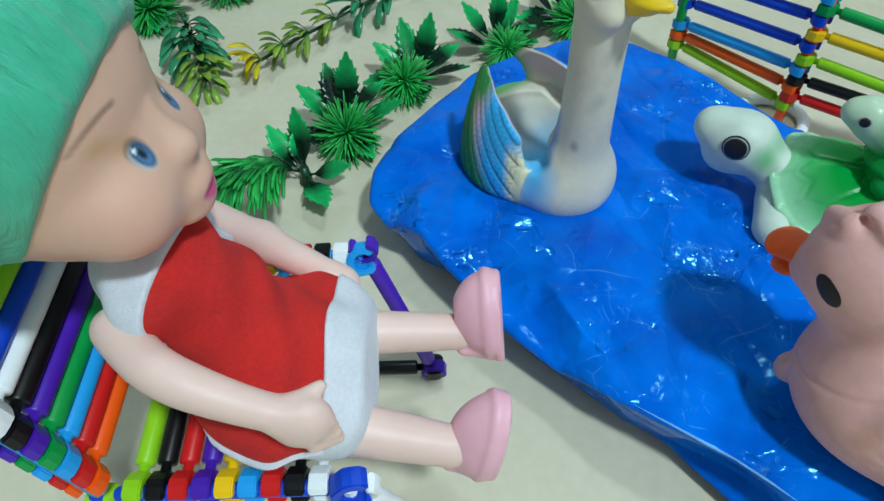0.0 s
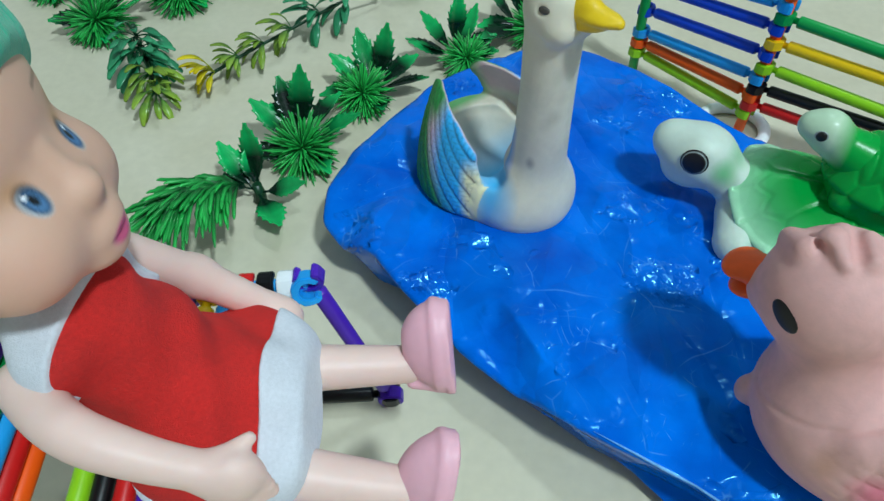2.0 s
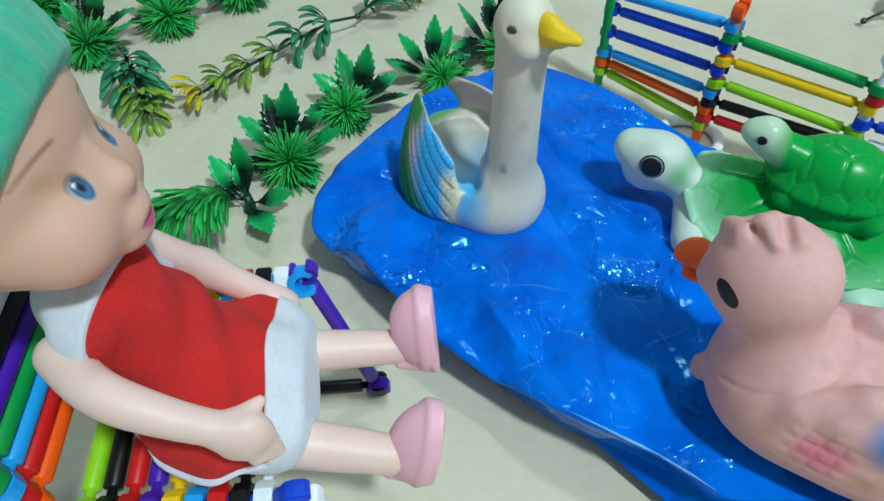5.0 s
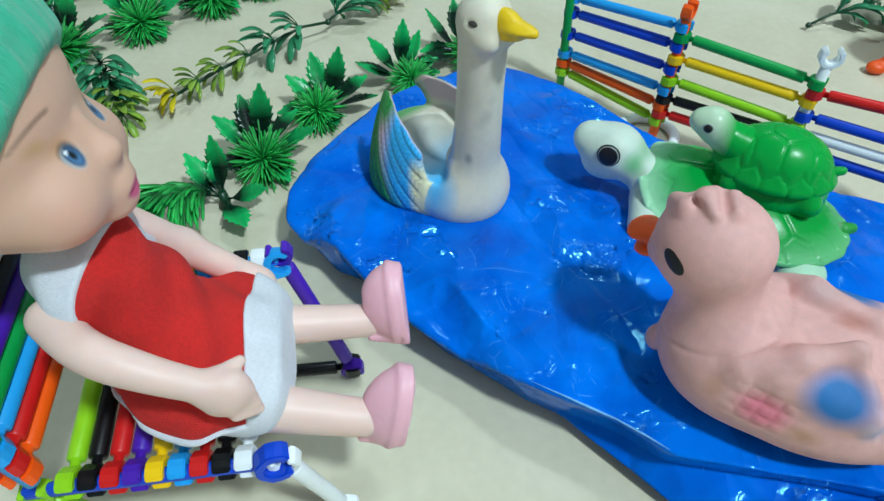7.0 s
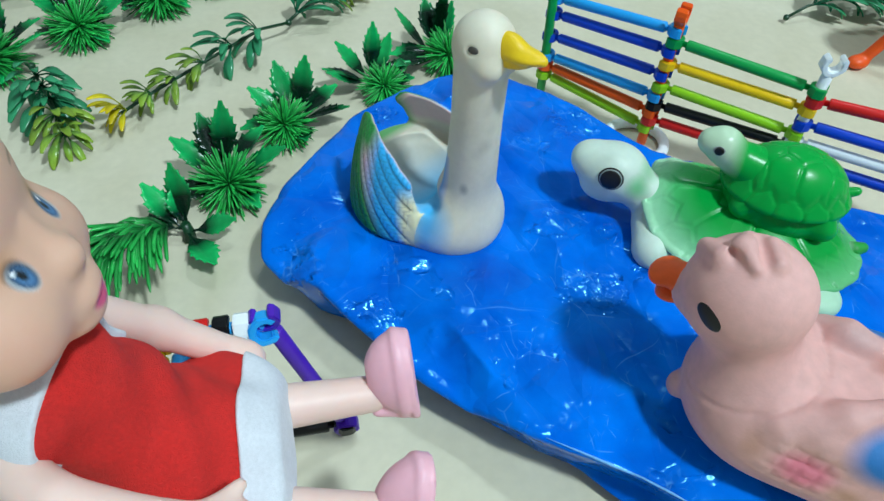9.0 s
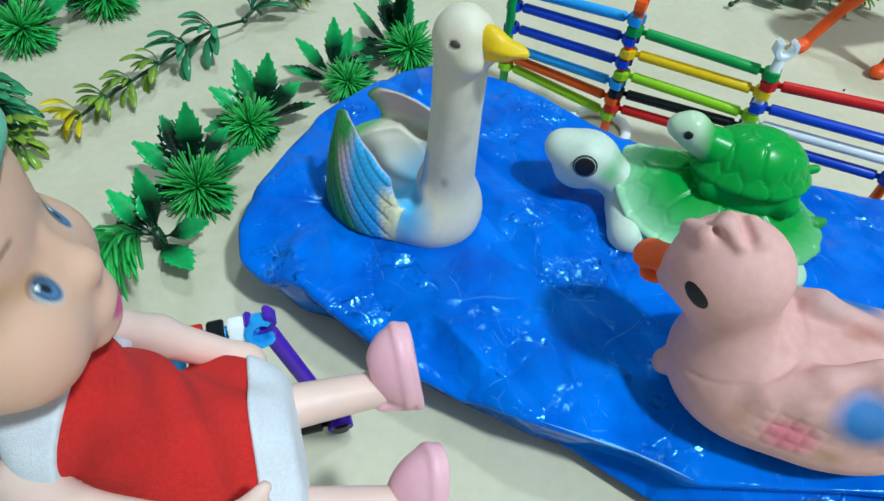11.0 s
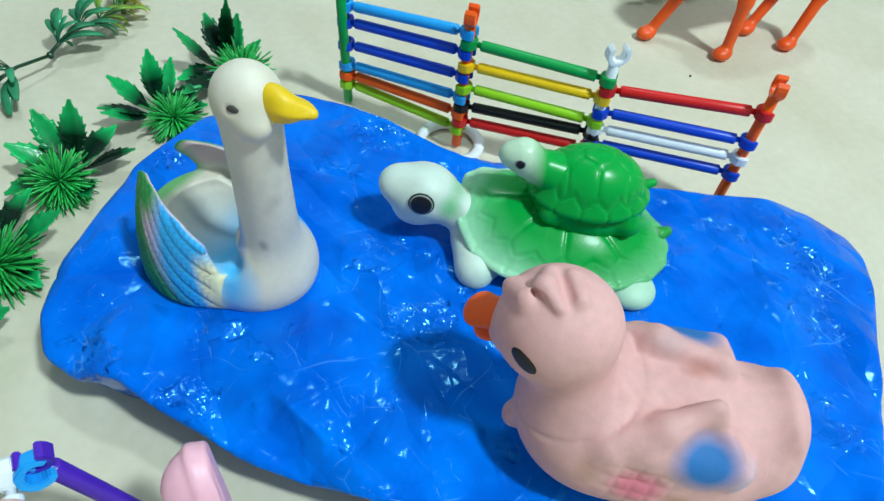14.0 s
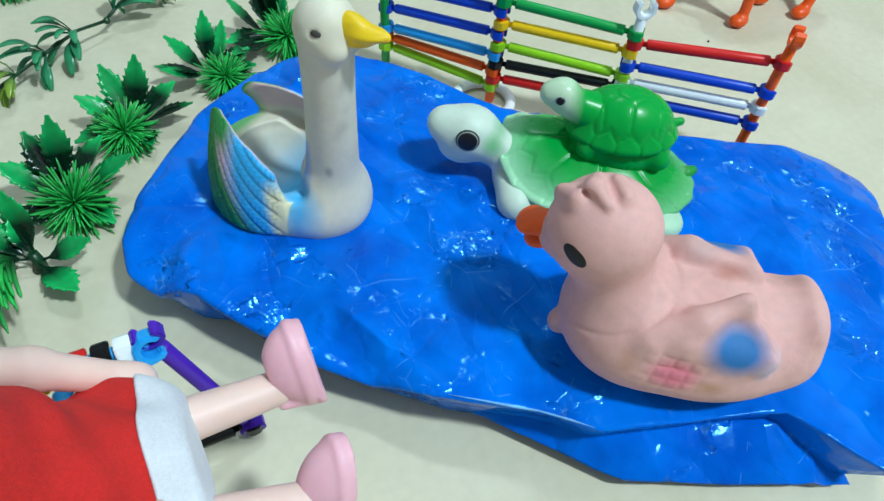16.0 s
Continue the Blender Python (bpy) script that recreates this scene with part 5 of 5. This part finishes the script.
# ---------------------------------------------------------------- plastic plants
def blade(seed, length=0.03, width=0.0115, teeth=7, curl=0.25):
    """A toothed, folded leaf along +X from its stalk, dark at the stalk and light at the tip."""
    n = teeth * 4
    rows, cols = [], []
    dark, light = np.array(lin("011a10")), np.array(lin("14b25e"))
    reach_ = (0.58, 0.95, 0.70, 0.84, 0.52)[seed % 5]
    for i in range(n + 1):
        s = i / n
        w = width * 0.52 * math.sin(math.pi * max(0.0, s - 0.10) / 0.90 * 0.97 + 0.03) ** 1.1 if s > 0.10 else 0.0008
        w *= (0.94, 0.98, 1.02, 1.16)[i % 4]
        w = max(w, 0.0005 if i < n else 0.0001)
        z = curl * length * s * s
        sh = 0.0006 * (1 - s)
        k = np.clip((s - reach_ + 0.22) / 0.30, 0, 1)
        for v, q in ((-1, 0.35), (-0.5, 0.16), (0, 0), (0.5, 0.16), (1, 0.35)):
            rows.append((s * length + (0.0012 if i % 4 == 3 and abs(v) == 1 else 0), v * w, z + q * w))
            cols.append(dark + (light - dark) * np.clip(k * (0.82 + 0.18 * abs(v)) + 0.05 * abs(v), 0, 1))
    m = 5
    top = np.array(rows)
    low = top - np.array((0, 0, 0.0006))
    V = np.concatenate([top, low])
    N = len(top)
    F = []
    for i in range(n):
        for j in range(m - 1):
            a = i * m + j
            F.append([a, a + m, a + m + 1, a + 1])
            F.append([N + a, N + a + 1, N + a + m + 1, N + a + m])
        for j, r in ((0, 0), (m - 1, 1)):
            a = i * m + j
            F.append([a, N + a, N + a + m, a + m] if not r else [a, a + m, N + a + m, N + a])
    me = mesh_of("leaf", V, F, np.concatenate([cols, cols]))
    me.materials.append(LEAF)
    return me


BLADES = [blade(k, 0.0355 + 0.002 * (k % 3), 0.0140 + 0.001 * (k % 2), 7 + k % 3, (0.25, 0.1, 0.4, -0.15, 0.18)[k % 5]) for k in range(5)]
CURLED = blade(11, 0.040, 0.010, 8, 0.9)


def needles(seed, count, radius, lift):
    """A burst of blunt plastic needles over half a ball."""
    rng = np.random.default_rng(seed)
    V, F, C = [], [], []
    # shade deep in the tuft put into the colour: dark roots, light tips and crown
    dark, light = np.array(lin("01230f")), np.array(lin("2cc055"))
    for i in range(count):
        h = (0.02 + 0.98 * (i + 0.5) / count)
        a = i * 2.399963 + rng.uniform(-0.2, 0.2)
        q = math.sqrt(max(0, 1 - h * h))
        d = Vector((q * math.cos(a), q * math.sin(a), h * lift)).normalized()
        ln = radius * rng.uniform(0.70, 1.10)
        side = d.cross(Vector((0.2, 0.3, 0.9))).normalized()
        oth = d.cross(side)
        base = len(V)
        bend = Vector((d.x * 0.3 + rng.uniform(-0.3, 0.3), d.y * 0.3 + rng.uniform(-0.3, 0.3), rng.uniform(-1.6, 0.2))) * ln * 0.34
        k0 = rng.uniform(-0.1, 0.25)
        for s, r in ((0.12, 0.0004), (0.55, 0.00060), (0.93, 0.00050), (1.0, 0.0002)):
            p = d * (ln * s) + bend * (s * s)
            for k in range(5):
                t = 2 * math.pi * k / 5
                V.append(p + (side * math.cos(t) + oth * math.sin(t)) * r)
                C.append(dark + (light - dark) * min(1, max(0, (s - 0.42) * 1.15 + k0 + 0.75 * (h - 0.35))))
        for r in range(3):
            for k in range(5):
                F.append([base + r * 5 + k, base + r * 5 + (k + 1) % 5, base + (r + 1) * 5 + (k + 1) % 5, base + (r + 1) * 5 + k])
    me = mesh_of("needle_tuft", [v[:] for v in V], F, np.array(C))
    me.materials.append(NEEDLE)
    return me


def brush(seed):
    """A fern-like brush: a bent stalk towards -X with rows of needles combed down and outwards."""
    rng = np.random.default_rng(seed)
    V, F, C = [], [], []
    # needles coloured near black along the stalk for the shade inside the brush
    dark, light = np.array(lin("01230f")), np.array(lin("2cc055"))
    for i in range(250):
        t = rng.uniform(0, 1)
        root = Vector((-0.030 * t, -0.004 * t, 0.010 + 0.008 * math.sin(2.6 * t)))
        a = rng.uniform(-1.2, 1.7)
        out = Vector((-0.45 - 0.6 * t + rng.uniform(-0.15, 0.15), math.sin(a) * 0.95, 0.15 + 0.5 * math.cos(a))).normalized()
        ln = rng.uniform(0.014, 0.021)
        droop = Vector((-0.05, -0.45, -0.75)) * ln * rng.uniform(0.35, 0.8)
        side = out.cross(Vector((0.2, 0.3, 0.9))).normalized()
        oth = out.cross(side)
        base, k0 = len(V), rng.uniform(-0.15, 0.25)
        for s, r in ((0.0, 0.0007), (0.5, 0.00095), (0.92, 0.00075), (1.0, 0.0003)):
            p = root + out * (ln * s) + droop * (s * s)
            p.z = max(p.z, 0.0015)
            for k in range(5):
                u = 2 * math.pi * k / 5
                V.append(p + (side * math.cos(u) + oth * math.sin(u)) * r)
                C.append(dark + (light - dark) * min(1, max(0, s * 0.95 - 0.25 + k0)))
        for r in range(3):
            for k in range(5):
                F.append([base + r * 5 + k, base + r * 5 + (k + 1) % 5, base + (r + 1) * 5 + (k + 1) % 5, base + (r + 1) * 5 + k])
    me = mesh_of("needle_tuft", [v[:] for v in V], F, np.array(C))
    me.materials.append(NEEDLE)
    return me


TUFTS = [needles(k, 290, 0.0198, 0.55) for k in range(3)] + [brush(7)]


def build_plant(x, y, turn, size, leaves, tuft, seed, curled=False):
    """Leaves as (heading, rise, length, variant); tuft as (dx, dy, z, tilt, heading, scale)."""
    rng = np.random.default_rng(seed)
    plant = thing("plastic_plant", pose(x, y, 0, 0, 0, turn) @ Matrix.Diagonal((size, size, size, 1)), "dark green plastic plant with toothed leaves and needle tuft", "artificial plant", "plants by the pond")
    bm = bmesh.new()
    tube(bm, [(0, 0, 0.0005), (0.001, 0.001, 0.006), (0, 0.002, 0.012)], [0.004, 0.0032, 0.0026], 8)
    at = part("stem", bm, STEM, plant)
    for i, (head, rise, ln, var) in enumerate(leaves):
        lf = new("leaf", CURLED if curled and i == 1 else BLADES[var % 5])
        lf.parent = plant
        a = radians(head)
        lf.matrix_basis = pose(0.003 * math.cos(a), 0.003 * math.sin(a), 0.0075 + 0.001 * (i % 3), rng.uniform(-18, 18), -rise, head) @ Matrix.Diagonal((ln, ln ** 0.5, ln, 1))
    dx, dy, z, tilt, head, sc = tuft
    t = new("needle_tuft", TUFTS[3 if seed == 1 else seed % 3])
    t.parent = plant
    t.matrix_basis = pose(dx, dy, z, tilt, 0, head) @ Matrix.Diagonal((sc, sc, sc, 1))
    return plant


STEM = matter("dark_stem_plastic", lin("0c3d22"), rough=0.4, vary=0.1, grain=200)
FAN = [(150, 24, 1.0, 0), (112, 46, 1.0, 1), (84, 48, 1.0, 2), (45, 34, 1.0, 3), (-2, 16, 1.0, 4), (-62, 2, 0.9, 3), (215, 6, 0.9, 1)]
build_plant(-0.090, 0.282, 0, 1.0, [(138, 30, 0.90, 0), (108, 44, 0.66, 0), (86, 46, 0.86, 2), (-4, 10, 0.72, 4), (-62, 0, 0.95, 4), (168, 10, 0.75, 3)],
            (-0.004, -0.012, 0.010, 0, 34, 1.42), 1)
build_plant(-0.069, 0.326, 4, 1.0, FAN, (0.001, -0.013, 0.012, 38, 0, 1.05), 2)
build_plant(-0.026, 0.376, -8, 0.95, [(158, 20, 1.0, 0), (118, 42, 1.05, 4), (70, 46, 1.0, 2), (38, 32, 1.0, 3), (4, 8, 0.95, 1), (200, 8, 1.0, 3), (-70, 2, 0.7, 1)],
            (-0.006, -0.012, 0.012, 38, 0, 1.0), 3)
build_plant(0.030, 0.414, 4, 0.92, [(172, 14, 1.0, 1), (145, 30, 1.05, 0), (92, 54, 1.0, 2), (48, 36, 1.0, 4), (20, 18, 0.9, 3), (190, 4, 0.9, 2), (-20, 8, 0.8, 1)],
            (0.006, -0.012, 0.010, 34, 0, 0.95), 4)
build_plant(0.081, 0.446, -8, 0.98, [(160, 22, 1.0, 2), (84, 50, 1.0, 0), (112, 50, 1.0, 1), (56, 46, 1.0, 4), (190, 8, 0.9, 3), (225, 2, 1.1, 1), (20, 20, 0.8, 0)],
            (0.009, -0.011, 0.012, 38, 12, 1.05), 5, True)
build_plant(-0.186, 0.521, 14, 1.05, FAN, (0.0, -0.014, 0.012, 34, 0, 1.1), 6)
build_plant(-0.236, 0.482, -12, 1.05, FAN, (0.004, -0.014, 0.012, 34, 10, 1.1), 7)
build_plant(-0.137, 0.560, 30, 1.05, FAN, (0.0, -0.014, 0.012, 34, 0, 1.1), 8)
build_plant(-0.285, 0.545, -30, 1.0, FAN, (0.0, -0.014, 0.012, 34, 0, 1.1), 9)
build_plant(-0.092, 0.592, 10, 1.0, FAN, (0.0, -0.014, 0.012, 34, 0, 1.1), 10)


def spoon(seed, tone):
    """A small rounded sprig leaf along +X on a thin stalk."""
    a, b = {"green": ("145a40", "389666"), "mixed": ("256e46", "8cab3a"), "yellow": ("8fa024", "e6cc1a")}[tone]
    rows, cols = [], []
    n = 12
    for i in range(n + 1):
        s = i / n
        w = 0.0005 if s < 0.35 else 0.0005 + 0.0017 * math.sin(math.pi * min(1.0, (s - 0.35) / 0.65 * 0.94 + 0.03)) ** 0.8
        z = 0.006 * math.sin(s * 2.2) * (0.6 + 0.2 * (seed % 3)) - 0.004 * s * s
        for v in (-1, 0, 1):
            rows.append((0.021 * s, v * w, z + 0.25 * abs(v) * w))
            cols.append(np.array(lin(a)) + (np.array(lin(b)) - np.array(lin(a))) * np.clip(s * 1.25 - 0.1, 0, 1))
    top = np.array(rows)
    V = np.concatenate([top, top - np.array((0, 0, 0.0005))])
    N, m = len(top), 3
    F = []
    for i in range(n):
        for j in range(m - 1):
            q = i * m + j
            F.append([q, q + m, q + m + 1, q + 1])
            F.append([N + q, N + q + 1, N + q + m + 1, N + q + m])
        q = i * m
        F.append([q, N + q, N + q + m, q + m])
        q = i * m + m - 1
        F.append([q, q + m, N + q + m, N + q])
    me = mesh_of("sprig_leaf", V, F, np.concatenate([cols, cols]))
    me.materials.append(LEAF)
    return me


SPOONS = {t: [spoon(k, t) for k in range(3)] for t in ("green", "mixed", "yellow")}


def build_sprig(path, whorls, label, seed, knob=True):
    """A lying sprig: stem through path, whorls as (position along it 0..1, leaves, tone, scale)."""
    rng = np.random.default_rng(seed)
    path = [(px + 0.003, py - 0.005, pz) for px, py, pz in path]
    sprig = thing("plastic_sprig", Matrix.Translation(path[0]), label, "artificial plant", "sprigs on the floor")
    o = Vector(path[0])
    pts = [Vector(p) - o for p in path]
    bm = bmesh.new()
    tube(bm, pts, [0.0012] * len(pts), 8)
    if knob:
        bmesh.ops.create_uvsphere(bm, u_segments=10, v_segments=6, radius=0.0026, matrix=Matrix.Translation(pts[0]))
    part("stem", bm, STEM, sprig)
    seg = len(pts) - 1
    for t, n, tone, sc in whorls:
        i = min(int(t * seg), seg - 1)
        p = pts[i].lerp(pts[i + 1], t * seg - i)
        d = (pts[i + 1] - pts[i]).normalized()
        n = round(n * 1.6)
        for k in range(n):
            a = 2 * math.pi * k / n + rng.uniform(-0.3, 0.3)
            side = d.cross(UP).normalized() * math.cos(a) + UP * (math.sin(a) * 0.75 + 0.1)
            out = (d * rng.uniform(0.6, 1.5) + side).normalized()
            if p.z + o.z + out.z * 0.019 * sc < 0.002:
                out.z = (0.002 - p.z - o.z) / (0.019 * sc)
                out.normalize()
            nrm = (UP - out * out.dot(UP)).normalized()
            m = Matrix((out, nrm.cross(out), nrm)).transposed().to_4x4()
            m.translation = p
            lf = new("leaf", SPOONS[tone][k % 3])
            lf.parent = sprig
            s2 = sc * rng.uniform(0.75, 1.3)
            lf.matrix_basis = m @ Matrix.Diagonal((s2, s2, s2, 1))
    return sprig


build_sprig([(-0.030, 0.500, 0.012), (-0.050, 0.486, 0.016), (-0.072, 0.468, 0.014), (-0.098, 0.445, 0.012), (-0.120, 0.424, 0.011), (-0.142, 0.400, 0.010)],
            [(0.22, 7, "green", 1.25), (0.40, 6, "green", 1.1), (0.55, 6, "mixed", 1.0), (0.70, 6, "mixed", 1.0), (0.84, 6, "mixed", 0.95), (0.97, 7, "yellow", 1.0)],
            "green plastic sprig with yellow-tipped leaves on the floor", 1)
build_sprig([(-0.031, 0.500, 0.012), (-0.018, 0.514, 0.016), (-0.005, 0.524, 0.016), (0.010, 0.534, 0.014), (0.024, 0.547, 0.013), (0.030, 0.565, 0.012), (0.034, 0.60, 0.011)],
            [(0.10, 8, "green", 1.15), (0.28, 8, "green", 1.15), (0.45, 7, "mixed", 1.1), (0.60, 7, "mixed", 1.0), (0.72, 7, "yellow", 1.0), (0.86, 7, "yellow", 0.9), (0.98, 5, "yellow", 0.9)],
            "green plastic sprig with bright yellow tips lying on the floor", 2, False)
build_sprig([(-0.204, 0.452, 0.018), (-0.199, 0.440, 0.016), (-0.189, 0.420, 0.016), (-0.180, 0.400, 0.013), (-0.172, 0.380, 0.010)],
            [(0.2, 6, "green", 1.2), (0.38, 8, "green", 1.3), (0.55, 8, "green", 1.25), (0.74, 9, "mixed", 1.1), (0.95, 8, "mixed", 1.0)],
            "bushy green plastic sprig with yellowish tips on the floor", 3)
build_sprig([(0.386, 0.470, 0.005), (0.405, 0.474, 0.012), (0.430, 0.476, 0.016), (0.455, 0.474, 0.016), (0.480, 0.466, 0.014), (0.505, 0.458, 0.012)],
            [(0.24, 6, "green", 1.5), (0.42, 7, "green", 1.5), (0.58, 8, "green", 1.4), (0.75, 8, "mixed", 1.4), (0.96, 8, "mixed", 1.2)],
            "green plastic sprig on the floor behind the orange animal", 4)
build_sprig([(-0.262, 0.560, 0.015), (-0.252, 0.585, 0.016), (-0.238, 0.610, 0.014)],
            [(0.3, 7, "green", 1.2), (0.6, 7, "mixed", 1.1), (0.95, 7, "yellow", 1.0)],
            "green plastic sprig with yellow tips lying on the floor", 5)


# ---------------------------------------------------------------- toys further back
def build_animal():
    beast = thing("toy_camel", pose(0.012, 0.010, 0), "bright orange plastic toy animal with long legs on the floor", "toy animal")
    f = Field((0.395, 0.315, 0.045), (0.565, 0.425, 0.135), 0.0014)
    f.join(f.ball((0.470, 0.362, 0.087), (0.052, 0.024, 0.026)), 0)
    f.join(f.ball((0.435, 0.364, 0.085), (0.024, 0.022, 0.024)), 0.01)
    f.join(f.ball((0.508, 0.360, 0.087), (0.026, 0.023, 0.026)), 0.01)
    V, Q = f.skin()
    part("body", mesh_of("body", V, Q), CAMEL, beast)
    for foot, knee, hip in (((0.401, 0.384), (0.420, 0.378, 0.045), (0.440, 0.368, 0.080)), ((0.443, 0.338), (0.445, 0.341, 0.047), (0.444, 0.350, 0.080)),
                            ((0.508, 0.331), (0.526, 0.336, 0.042), (0.511, 0.347, 0.080)), ((0.4905, 0.362), (0.517, 0.365, 0.040), (0.512, 0.366, 0.078))):
        g = Field((min(foot[0], hip[0]) - 0.022, min(foot[1], hip[1]) - 0.02, -0.003), (max(foot[0], hip[0], knee[0]) + 0.02, max(foot[1], hip[1]) + 0.02, 0.105), 0.0011)
        g.join(g.rod((*foot, 0.006), knee, 0.0043, 0.0050), 0)
        g.join(g.rod(knee, hip, 0.0052, 0.0125), 0.005)
        g.join(g.ball((foot[0] - 0.004, foot[1] - 0.001, 0.0052), (0.0086, 0.0068, 0.0052)), 0.003)
        g.above(0.0, 0.002)
        V, Q = g.skin()
        part("leg", mesh_of("leg", V, Q), CAMEL, beast)
    return beast


build_animal()


def build_boots():
    for x, y, turn in ((0.060, 0.590, -8), (0.118, 0.576, -4)):
        g = Field((-0.02, -0.024, -0.003), (0.02, 0.024, 0.04), 0.0012)
        g.join(g.ball((0, -0.004, 0.008), (0.0105, 0.014, 0.009)), 0)
        g.join(g.rod((0, 0.003, 0.008), (0, 0.005, 0.032), 0.0092, 0.0085), 0.006)
        g.above(0.0, 0.002)
        V, Q = g.skin()
        ob = part("toy_boot", mesh_of("toy_boot", V, Q), BLUE_SHOE, None)
        ob.matrix_basis = pose(x, y, 0, 0, 0, turn)
        tagged(ob, "pale blue rubber foot of a toy on the floor", "toy foot", "pale blue toy feet")


build_boots()

# a dark crumb on the floor
bm = bmesh.new()
bmesh.ops.create_icosphere(bm, subdivisions=2, radius=1)
for v in bm.verts:
    v.co *= 1 + 0.3 * noise.noise(v.co * 2)
    v.co = Vector((v.co.x * 0.0016, v.co.y * 0.0008, v.co.z * 0.0006 + 0.0004))
crumb = part("crumb", bm, BLACK, None)
crumb.matrix_basis = pose(0.411, 0.336, 0, 0, 0, 30)
tagged(crumb, "tiny dark crumb lying on the floor", "crumb")
